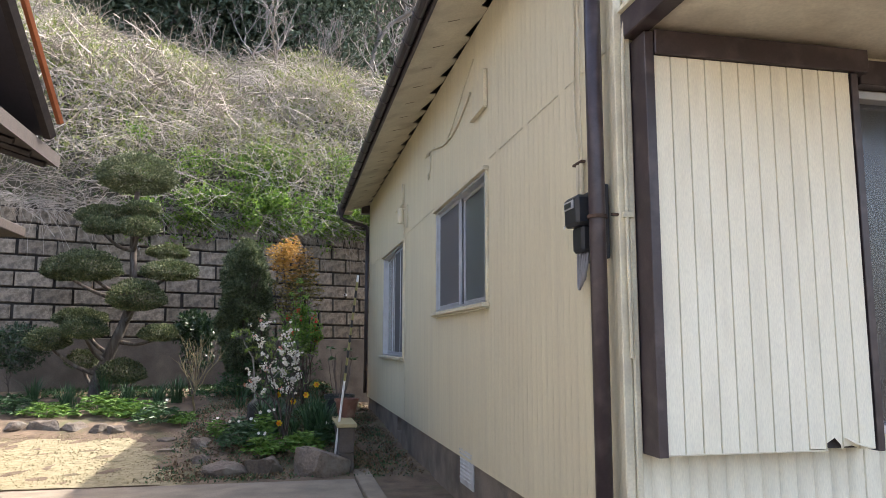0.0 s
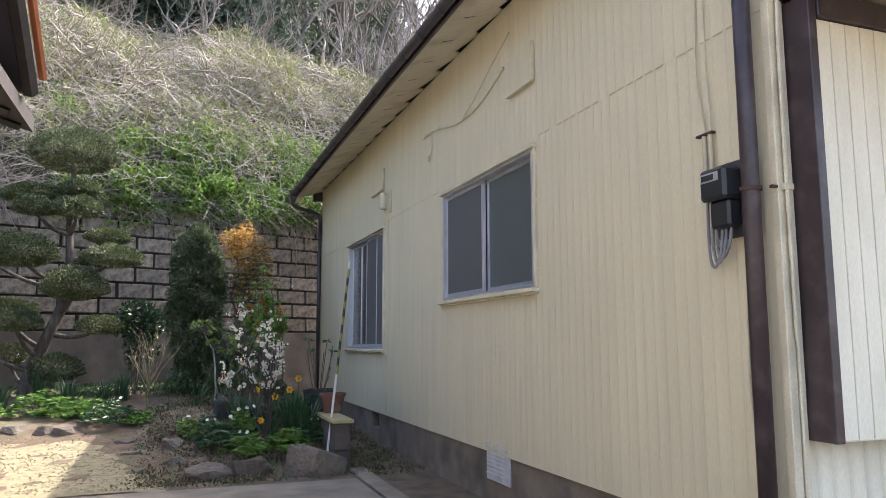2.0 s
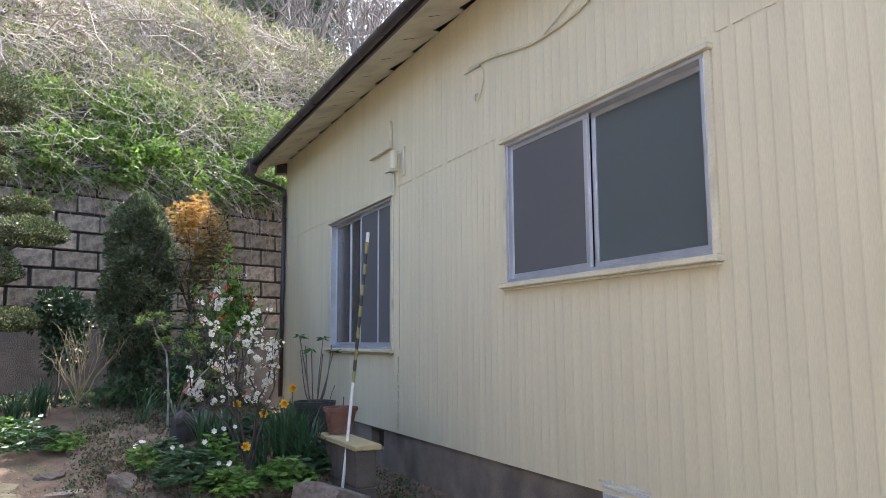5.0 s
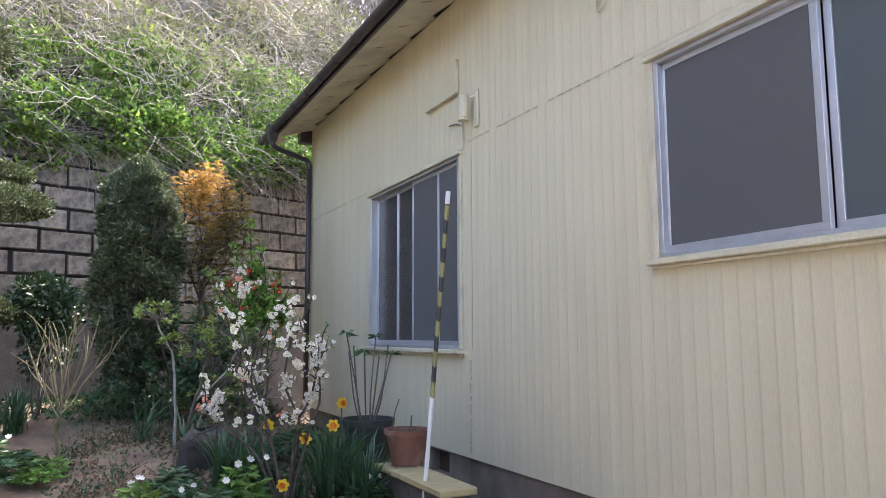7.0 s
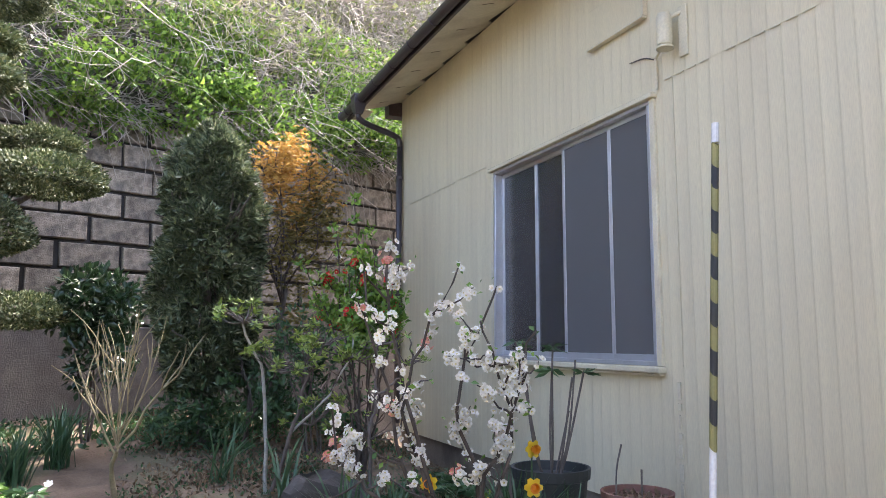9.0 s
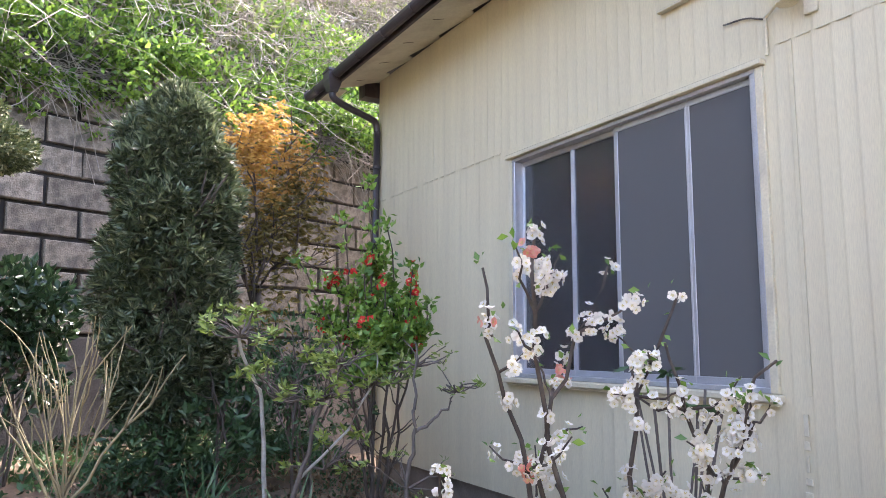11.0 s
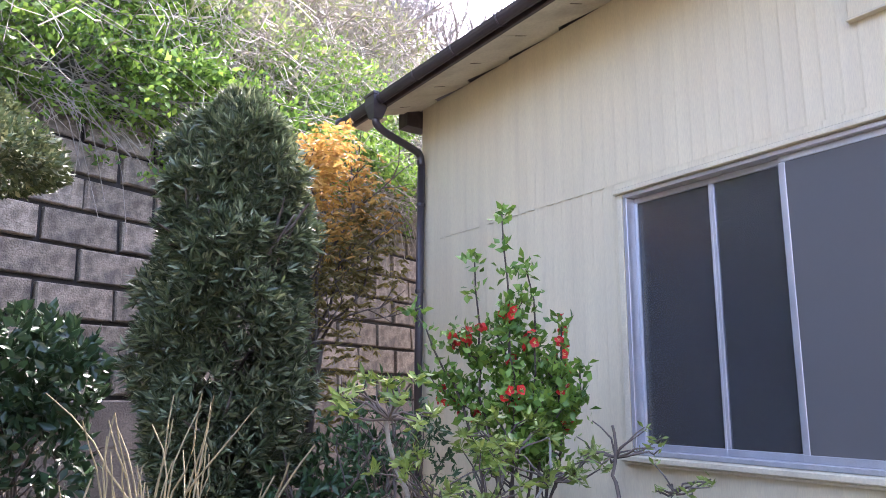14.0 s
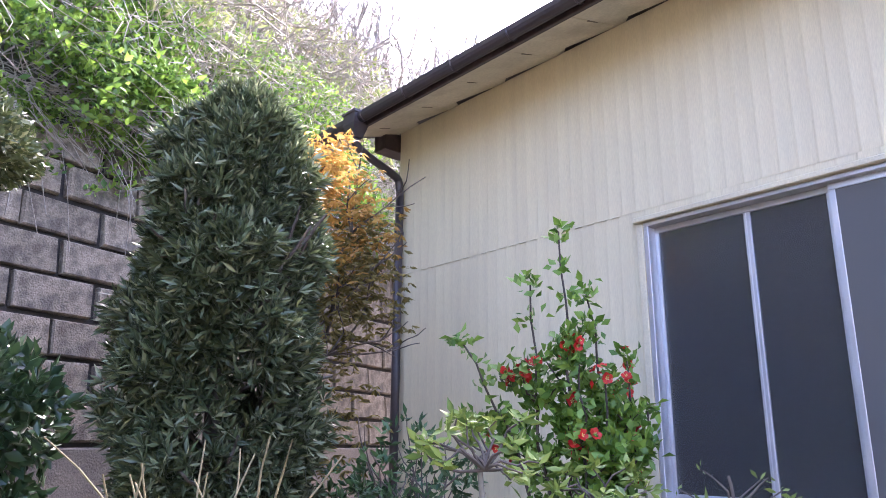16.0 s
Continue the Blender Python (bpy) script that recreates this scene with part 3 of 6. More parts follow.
    part("pipe", tube_bm([(-0.075, 0.80, 0.0), (-0.075, 0.80, 2.0), (-0.075, 0.80, EAVE - 0.01)], 0.037, 16), BROWN, pipe, smooth=True)
    for z in (1.815, 0.5, 3.2):
        part("clamp", tube_bm([(-0.075, 0.80, z - 0.008), (-0.075, 0.80, z + 0.008)], 0.044, 16), RUST_AND_HOLE, pipe)
        part("clamp_arm", box_bm((-0.04, 0.72, z - 0.006), (0.02, 0.735, z + 0.006)), RUST_AND_HOLE, pipe)


def lathe_on(at, profile, sides=20):
    bm = lathe_bm(profile, sides)
    bmesh.ops.translate(bm, verts=bm.verts, vec=Vector(at))
    return bm


build_house()


def sliding_window(name, label, y0, y1, z0, z1, stiles, kinds):
    """Aluminium sliding window in the side wall. stiles: meeting lines; kinds: per bay, glass or screen."""
    w = thing(name, label, "window", kind="structure")
    fr = bmesh.new()
    d0, d1 = -0.018, 0.10
    for lo, hi in (((d0, y0, z1 - 0.022), (d1, y1, z1)), ((d0, y0, z0), (d1, y1, z0 + 0.024)), ((d0, y0, z0 + 0.024), (d1, y0 + 0.028, z1 - 0.022)), ((d0, y1 - 0.028, z0 + 0.024), (d1, y1, z1 - 0.022))):
        box(fr, lo, hi, 0.003)
    part("window_frame", fr, ALU, w)
    part("head_flashing", box_bm((-0.045, y0 - 0.05, z1 + 0.002), (-0.001, y1 + 0.05, z1 + 0.03), 0.004), TRIM, w)
    part("window_sill", box_bm((-0.06, y0 - 0.055, z0 - 0.035), (-0.001, y1 + 0.055, z0 - 0.002), 0.006), TRIM, w)
    part("drip_edge", box_bm((-0.038, y0 - 0.04, z0 - 0.05), (-0.002, y1 + 0.04, z0 - 0.036), 0.003), TRIM, w)
    for a, b in ((y0 - 0.04, y0 - 0.002), (y1 + 0.002, y1 + 0.04)):
        part("jamb_trim", box_bm((-0.022, a, z0), (-0.001, b, z1), 0.003), TRIM, w)
    edges = [y0 + 0.028] + list(stiles) + [y1 - 0.028]
    zl, zh = z0 + 0.024, z1 - 0.022
    for (a, b), (kind, depth, left, right) in zip(zip(edges, edges[1:]), kinds):
        obscured = kind == "obscured"
        sash = bmesh.new()
        bot = 0.034
        box(sash, (depth, a, zl), (depth + 0.025, b, zl + bot), 0.002)
        box(sash, (depth, a, zh - 0.03), (depth + 0.025, b, zh), 0.002)
        box(sash, (depth, a, zl + bot), (depth + 0.025, a + left, zh - 0.03), 0.002)
        box(sash, (depth, b - right, zl + bot), (depth + 0.025, b, zh - 0.03), 0.002)
        s = part("sash", sash, ALU, w)
        g = part("pane", box_bm((depth + 0.010, a + left, zl + bot), (depth + 0.014, b - right, zh - 0.03)), FROSTED if obscured else GLASS, s)
        g.visible_shadow = False
        if kind == "screen":
            part("insect_screen", box_bm((depth + 0.004, a + left, zl + bot), (depth + 0.005, b - right, zh - 0.03)), SCREEN, s)
    return w


sliding_window("window_1", "aluminium sliding window with grey insect screen and obscured glass", *W1, [3.785],
               [("obscured", 0.045, 0.03, 0.035), ("screen", 0.012, 0.035, 0.016)])
sliding_window("window_2", "wide aluminium sliding window with dark glass and insect screens", *W2, [7.105, 7.612, 8.0],
               [("screen", 0.015, 0.025, 0.02), ("screen", 0.015, 0.012, 0.03), ("glass", 0.045, 0.02, 0.018), ("glass", 0.045, 0.014, 0.02)])


def build_front():
    # shutter box
    b = thing("shutter_box", "pale grooved shutter box with dark brown frame and torn corner", "shutter box")
    y0, y1 = 0.60, FRONT - 0.004
    x0, x1, z0, z1, n = 0.115, 1.098, 0.815, 2.497, 12
    p = (x1 - x0) / n
    tear = {8: 0.006, 9: 0.028, 10: 0.012}
    for i in range(n):
        a, c = x0 + i * p, x0 + (i + 1) * p - 0.007
        low = z0 + tear.get(i, 0.0)
        bm = bmesh.new()
        vs = [bm.verts.new(q) for q in ((a, y0, low), ((a + c) / 2, y0 - 0.001, low + (0.022 if i == 9 else 0.004 if i == 10 else 0)), (c, y0, z0 + tear.get(i, 0) * 0.4), (c, y0, z1), (a, y0, z1))]
        bm.faces.new(vs)
        if i < n - 1:
            q = [bm.verts.new(v) for v in ((c, y0, z0 + 0.002), (c + 0.0035, y0 + 0.014, z0 + 0.002), (c + 0.007, y0, z0 + 0.002), (c + 0.007, y0, z1), (c + 0.0035, y0 + 0.014, z1), (c, y0, z1))]
            bm.faces.new((q[0], q[1], q[4], q[5]))
            bm.faces.new((q[1], q[2], q[3], q[4]))
        part("board", bm, PANEL, b)
    part("backing", box_bm((0.115, y0 + 0.02, z0 + 0.004), (1.10, y1, z1)), DARK_WOOD, b)
    part("bottom_edge", box_bm((x0, y0 + 0.001, z0 - 0.006), (0.86, y0 + 0.018, z0 + 0.002), 0.001), TRIM, b)
    part("side_board", box_bm((0.068, y0 - 0.012, z0 - 0.01), (0.112, y1, 2.60), 0.003), BROWN, b)
    part("side_board", box_bm((1.101, y0 - 0.006, z0 - 0.01), (1.138, y1, 2.497), 0.003), BROWN, b)
    part("lintel", box_bm((0.114, y0 - 0.02, 2.501), (1.19, y1, 2.61), 0.004), BROWN, b)
    flap = bmesh.new()
    q = [flap.verts.new(v) for v in ((0.93, y0 - 0.004, 0.87), (1.08, y0 - 0.003, 0.815), (1.06, y0 - 0.02, 0.818), (0.97, y0 - 0.03, 0.84))]
    flap.faces.new(q)
    part("torn_sheet", flap, PANEL, b, "bent torn sheet corner")
    # front window beside it
    w = thing("window_3", "dark sliding front window in aluminium frame", "window", kind="structure")
    fr = bmesh.new()
    for lo, hi in (((1.15, 0.70, 2.42), (2.95, 0.83, 2.46)), ((1.15, 0.70, 0.86), (2.95, 0.83, 0.90)), ((1.15, 0.70, 0.90), (1.18, 0.83, 2.42)), ((2.92, 0.70, 0.90), (2.95, 0.83, 2.42)), ((2.03, 0.74, 0.90), (2.07, 0.80, 2.42))):
        box(fr, lo, hi, 0.003)
    part("window_frame", fr, ALU, w)
    for a, c in ((1.18, 2.03), (2.07, 2.92)):
        g = part("pane", box_bm((a, 0.765, 0.90), (c, 0.77, 2.42)), GLASS, w)
        g.visible_shadow = False
    part("lintel", box_bm((1.195, 0.64, 2.47), (3.0, FRONT - 0.004, 2.59), 0.004), BROWN, w)
    # canopy
    c = thing("canopy", "brown framed window canopy with cream soffit", "canopy", kind="structure")
    part("side_beam", box_bm((0.025, -0.35, 2.612), (0.11, FRONT - 0.004, 2.73), 0.005), BROWN, c)
    part("front_beam", box_bm((0.11, -0.35, 2.622), (4.2, -0.30, 2.73), 0.005), BROWN, c)
    part("soffit", box_bm((0.11, -0.30, 2.64), (4.2, FRONT - 0.004, 2.655)), SOFFIT, c)
    part("cover", box_bm((0.01, -0.38, 2.735), (4.25, FRONT - 0.002, 2.755), 0.003), PANEL, c)


build_front()

# ---- retaining wall ----
COURSE, BASE_TOP, LENGTH = 0.253, 1.36, 0.555


def build_retaining_wall():
    ex, ey = Vector((0.9409, 0.3387, 0)), Vector((-0.3387, 0.9409, 0))

    def at(s, d, z):
        return Vector((0, 12.1, 0)) + ex * s + ey * (d + 0.075 * (z - 2.5)) + Vector((0, 0, z))

    bm = bmesh.new()
    g = bmesh.ops.create_cube(bm, size=1)
    for v in g["verts"]:
        v.co = at(-16 if v.co.x < 0 else 9, 0.035 if v.co.y < 0 else 0.5, 0.0 if v.co.z < 0 else 3.40)
    core = tagged(part("retaining_wall", bm, JOINT), "weathered grey concrete block retaining wall, mossy at the top", "retaining wall", kind="structure")
    bm = bmesh.new()
    g = bmesh.ops.create_cube(bm, size=1)
    for v in g["verts"]:
        v.co = at(-16 if v.co.x < 0 else 9, -0.03 if v.co.y < 0 else 0.034, -0.2 if v.co.z < 0 else BASE_TOP - 0.012)
    bmesh.ops.bevel(bm, geom=list(bm.edges), offset=0.012, segments=1, affect="EDGES")
    part("footing", bm, FOOTING, core, "plain cast concrete footing")
    # the shapes of block that all the courses share
    rng = random.Random(11)
    shapes = []
    for k in range(6):
        bm = bmesh.new()
        g = bmesh.ops.create_cube(bm, size=1)
        for v in g["verts"]:
            v.co = Vector((v.co.x * (LENGTH - 0.034), v.co.y * 0.09 + 0.037, v.co.z * (COURSE - 0.031)))
        bmesh.ops.bevel(bm, geom=[e for e in bm.edges if all(v.co.y < 0.02 for v in e.verts)], offset=0.007 + 0.004 * rng.random(), segments=1, affect="EDGES")
        for v in bm.verts:
            v.co += Vector((rng.uniform(-1, 1), rng.uniform(-1, 1), rng.uniform(-1, 1))) * 0.005
        me = bpy.data.meshes.new("block")
        bm.to_mesh(me)
        bm.free()
        me.materials.append(BLOCK)
        shapes.append(me)
    for c in range(8):
        z = BASE_TOP + COURSE * (c + 0.5)
        s = -6.9 + (LENGTH * 0.5 if c % 2 else 0) + 0.46 + rng.uniform(-0.02, 0.02)
        while s < 2.4:
            b = new("block", rng.choice(shapes))
            b.parent = core
            tip = rng.uniform(-0.006, 0.006)
            b.matrix_basis = Matrix.Translation(at(s + rng.uniform(-0.012, 0.012), rng.uniform(-0.008, 0.008), z + rng.uniform(-0.003, 0.003))) @ pose(0, 0, 0, rng.uniform(-0.6, 0.6) - 4.3, tip * 30, 19.8 + rng.uniform(-0.5, 0.5))
            s += LENGTH


build_retaining_wall()

# ---- hillside ----


def slope_grid(s0, s1, ds, d_list):
    ss = np.arange(s0, s1, ds)
    v = [hill_place(s, d) for d in d_list for s in ss]
    w = len(ss)
    f = [(j * w + i, j * w + i + 1, (j + 1) * w + i + 1, (j + 1) * w + i) for j in range(len(d_list) - 1) for i in range(w - 1)]
    return v, f


def build_hill():
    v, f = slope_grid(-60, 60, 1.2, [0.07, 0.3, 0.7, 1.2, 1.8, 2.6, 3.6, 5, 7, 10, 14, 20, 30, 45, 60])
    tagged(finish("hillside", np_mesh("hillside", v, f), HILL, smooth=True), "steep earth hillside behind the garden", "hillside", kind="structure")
    rng = np.random.default_rng(21)

    def spread(n, s0, s1, d0, d1, lift0, lift1, clump=0.0):
        m = int(n * 2.2)
        s, d = rng.uniform(s0, s1, m), rng.uniform(0, 1, m) ** 1.3 * (d1 - d0) + d0
        p = np.array([hill_place(a, b) for a, b in zip(s, d)])
        q = p @ np.array([[0.94, 0.1, 0.33], [-0.2, 1, 0.1], [0.3, 0.2, 0.9]])
        lump = 0.5 + 0.25 * np.sin(q[:, 0] * 2.1 + 1.3 * np.sin(q[:, 2] * 1.7)) + 0.25 * np.sin(q[:, 2] * 3.1 + 1.5 * np.sin(q[:, 0] * 1.3)) + 0.12 * np.sin(q[:, 0] * 6.3 + q[:, 2] * 5.1)
        take = np.argsort(-(np.clip(lump, 0, 1) * clump + (1 - clump) + rng.uniform(0, 1, m) * 0.9))[:n]
        p, lump = p[take], np.clip(lump[take], 0, 1)
        out = np.array([0.15, -0.55, 0.8])
        return p + out * (lift0 + (lift1 - lift0) * rng.uniform(0, 1, n) * (0.35 + 0.65 * lump))[:, None]

    up = np.array([0.05, -0.4, 0.7])

    def foliage(name, label, n, size, width, mat, area):
        p = spread(n, *area)
        v, f = leaves_np(p, unit(rng, n) + up, rng.uniform(*size, n), width, rng)
        tagged(finish(name, np_mesh(name, v, f), mat), label, "shrubs", kind="stuff")

    foliage("thicket_leaves", "pale yellow-green leaves of the hillside thicket", 72000, (0.06, 0.14), 0.27, L_HILL, (-10, 11, 0.4, 9.5, 0.05, 1.1, 0.85))
    # low inner layer, its shade put into the leaf colour
    foliage("thicket_dark_leaves", "olive leaves deep in the hillside thicket, coloured dark for the shade there", 36000, (0.05, 0.10), 0.5, L_HILL_SHADE, (-10, 11, 0.2, 9.5, -0.05, 0.35))
    # tangle of dry stems
    n = 27000
    p = spread(n, -9.5, 10, 0.15, 9.0, 0.0, 0.8, 0.35)
    k = 5
    d = unit(rng, n) * np.array([0.9, 0.6, 0.5]) + np.array([0, -0.2, 0.35])
    bendv = unit(rng, n) * 0.5 + np.array([0, -0.15, -0.55])
    t = np.linspace(0, 1, k)[None, :, None]
    ln = rng.uniform(0.3, 1.5, n)[:, None, None]
    path = p[:, None] + (d[:, None] * t + bendv[:, None] * t * t * 0.8) * ln + rng.normal(size=(n, k, 3)) * 0.045
    rad = (rng.uniform(0, 1, n)[:, None] ** 3 * 0.014 * np.clip((p[:, 2:3] - 3.4) / 2.2, 0.35, 1.3) + 0.0036) * np.linspace(1, 0.5, k)[None]
    v, f = tubes_np(path, rad, 3)
    tagged(finish("dry_vines", np_mesh("dry_vines", v, f), DRY_VINE), "tangled dry grey-beige vines on the hillside", "vines", kind="stuff")
    # dry stems hanging over the wall's edge
    n = 1500
    s = rng.uniform(-8.5, 3.0, n)
    p = np.array([hill_place(a, 0.08) for a in s]) + np.stack([0 * s, -0.05 + 0 * s, rng.uniform(-0.02, 0.28, n)], 1)
    t = np.linspace(0, 1, 5)[None, :, None]
    d = np.stack([rng.normal(size=n) * 0.35, rng.uniform(-0.22, -0.08, n), rng.uniform(0.0, 0.2, n)], 1)
    bendv = np.stack([rng.normal(size=n) * 0.15, 0.1 + 0 * s, -rng.uniform(0.15, 0.5, n) - 0.5 * (rng.uniform(0, 1, n) < 0.08)], 1)
    path = p[:, None] + d[:, None] * t + bendv[:, None] * t * t + rng.normal(size=(n, 5, 3)) * 0.012
    v, f = tubes_np(path, rng.uniform(0.002, 0.005, n)[:, None] * np.ones((1, 5)), 3)
    tagged(finish("hanging_vines", np_mesh("hanging_vines", v, f), DRY_VINE), "dry beige vines hanging over the top of the block wall", "vines", kind="stuff")
    # bright green creeper along the top of the wall and hanging over it
    pts, al = [], []
    for c in range(190):
        s = rng.uniform(-4.1, 1.3)
        if rng.uniform() > 0.25 + 0.7 * (0.5 + 0.5 * math.sin(s * 2.6 + 1)):
            continue
        base = np.array(hill_place(s, rng.uniform(0.05, 0.75))) + [0.02, -0.34, rng.uniform(0.10, 0.52)]
        m = 165
        q = base + rng.normal(size=(m, 3)) * [0.13, 0.10, 0.09]
        pts.append(q)
        al.append(unit(rng, m) + [0, -0.5, 0.3])
    for c in range(105):
        s = rng.uniform(-4.3, -1.6) if c % 3 else rng.uniform(-1.6, 1.2)
        base = np.array(hill_place(s, 0.07)) + [0, -0.13, 0.14]
        drop = rng.uniform(0.06, 0.24) + (0.32 if rng.uniform() < 0.15 else 0.0)
        m = int(150 * drop)
        h = rng.uniform(0, 1, m)
        q = base + np.stack([rng.normal(size=m) * 0.07, rng.normal(size=m) * 0.035, -h * drop], 1)
        pts.append(q)
        al.append(unit(rng, m) + [0, -0.6, -0.3])
    pts, al = np.concatenate(pts), np.concatenate(al)
    v, f = leaves_np(pts, al, rng.uniform(0.036, 0.085, len(pts)), 0.52, rng)
    tagged(finish("creeper_leaves", np_mesh("creeper_leaves", v, f), L_BRIGHT), "bright green creeper spilling over the wall top", "creeper", kind="stuff")


build_hill()


def grow(rng, start, direction, length, radius, depth, paths, tips, split=3, spread_=0.6, lift=0.1, k=5, shrink=0.68):
    """Branches of a bush or tree, as paths of k places with a radius at each end."""
    p, d = np.array(start, float), np.array(direction, float)
    d /= np.linalg.norm(d)
    pts = [p.copy()]
    for i in range(k - 1):
        d = d + rng.normal(size=3) * 0.13 + np.array([0, 0, lift * 0.3])
        d /= np.linalg.norm(d)
        p = p + d * length / (k - 1)
        pts.append(p.copy())
    paths.append((np.array(pts), radius, radius * 0.62))
    if depth == 0:
        tips.append((pts[-1], d))
        tips.append((pts[2], d))
        return
    for j in range(split):
        at = pts[-1] if j == 0 else pts[rng.integers(max(1, k // 2), k)]
        nd = d + rng.normal(size=3) * spread_
        nd[2] += lift
        grow(rng, at, nd, length * shrink * rng.uniform(0.75, 1.2), radius * 0.62, depth - 1, paths, tips, split, spread_, lift, k, shrink)


def stems_mesh(name, paths, sides=5):
    pa = np.array([q[0] for q in paths])
    k = pa.shape[1]
    t = np.linspace(0, 1, k)[None]
    r = np.array([q[1] for q in paths])[:, None] * (1 - t) + np.array([q[2] for q in paths])[:, None] * t
    return np_mesh(name, *tubes_np(pa, r, sides))


def build_forest():
    rng = np.random.default_rng(8)
    protos = []
    for kind in range(5):
        paths, tips = [], []
        bare = kind >= 3
        h = 6.5 if not bare else 5.2
        grow(rng, (0, 0, 0), (0.05, 0, 1), h * 0.55, 0.11, 4 if bare else 3, paths, tips, 3, 0.5, 0.25, 5, 0.66)
        t = thing("forest_tree", "bare grey deciduous tree on the hill" if bare else "dark evergreen tree on the wooded hilltop", "tree", group="wood on the hilltop")
        finish("trunk", stems_mesh("trunk", paths, 4), FOREST_BARK_HAZED, t)
        if not bare:
            tp = np.array([q[0] for q in tips])
            nc = 90
            lv = rng.uniform(0.06, 1.0, nc)
            ang = rng.uniform(0, 6.28, nc)
            rr = np.interp(lv, [0, 0.3, 0.7, 1], [1.0, 1.7, 1.3, 0.2]) * np.sqrt(rng.uniform(0.1, 1, nc))
            tp = np.concatenate([tp[::4], np.stack([rr * np.cos(ang), rr * np.sin(ang), lv * 6.4], 1)])
            m = 90
            p = np.repeat(tp, m, 0) + rng.normal(size=(len(tp) * m, 3)) * 0.45
            v, f = leaves_np(p, unit(rng, len(p)) + [0, 0, 0.3], rng.uniform(0.12, 0.24, len(p)), 0.5, rng)
            finish("crown", np_mesh("crown", v, f), L_FOREST_HAZED, t)
        protos.append(t)
    r = random.Random(4)
    used = set()
    for i in range(207):
        k = r.randrange(5)
        s, d = r.uniform(-18, 12), r.uniform(11, 24)
        if i < 16:
            s, d, k = r.uniform(-2, 12), r.uniform(4.0, 8.0), 3 + i % 2
        elif i < 62:
            s, d = -18 + (i - 16) * 0.9 + r.uniform(-0.7, 0.7), r.uniform(8.5, 12)
            k = r.choice((0, 1, 2, 0, 1, 3, 4))
        if s > 5.5 + (3.0 if d > 15 else 0.0) and k < 3:
            k = 3 + i % 2
        if i >= 135:
            s, d, k = r.uniform(1, 17), r.uniform(15, 27), r.choice((0, 1, 2, 3, 4))
        if i >= 185:
            s, d, k = 3.2 + (i - 185) * 0.45 + r.uniform(-0.3, 0.3), r.uniform(2.6, 4.6), 3 + i % 2
        x, y, z = hill_place(s, d)
        sc = r.uniform(0.8, 1.25) * (0.42 if i < 16 else 0.52 if i >= 185 else 1.0)
        if k not in used:
            used.add(k)
            protos[k].scale = (sc,) * 3
            protos[k].matrix_basis = pose(x, y, z - 0.15, 0, 0, r.uniform(0, 360)) @ Matrix.Diagonal((sc, sc, sc, 1))
        else:
            c = copy_thing(protos[k], pose(x, y, z - 0.15, 0, 0, r.uniform(0, 360)))
            c.scale = (sc, sc, sc * r.uniform(0.9, 1.15))


build_forest()

# ---- garden trees and shrubs ----


def pad_np(rng, centre, rx, rz, n, size=(0.03, 0.055)):
    """A clipped cushion of leaves: domed above, flat below."""
    u = unit(rng, n)
    u[:, 2] = np.where(u[:, 2] < 0, u[:, 2] * 0.45, u[:, 2])
    knob = unit(rng, 90)
    knob[:, 2] = np.where(knob[:, 2] < 0, knob[:, 2] * 0.45, knob[:, 2])
    near = (u @ knob.T).max(axis=1)
    lump = 0.86 + 0.17 * np.clip((near - 0.93) / 0.07, 0, 1) + 0.06 * np.sin(u[:, 0] * 7 + centre[0] * 5) * np.sin(u[:, 1] * 6 + centre[2] * 3)
    rad = (rng.uniform(0.62, 1.02, n) ** 0.5 * lump)[:, None]
    p = np.array(centre) + u * rad * [rx, rx, rz]
    return leaves_np(p, u + unit(rng, n) * 0.9 + [0, 0, 0.15], rng.uniform(*size, n), 0.5, rng)


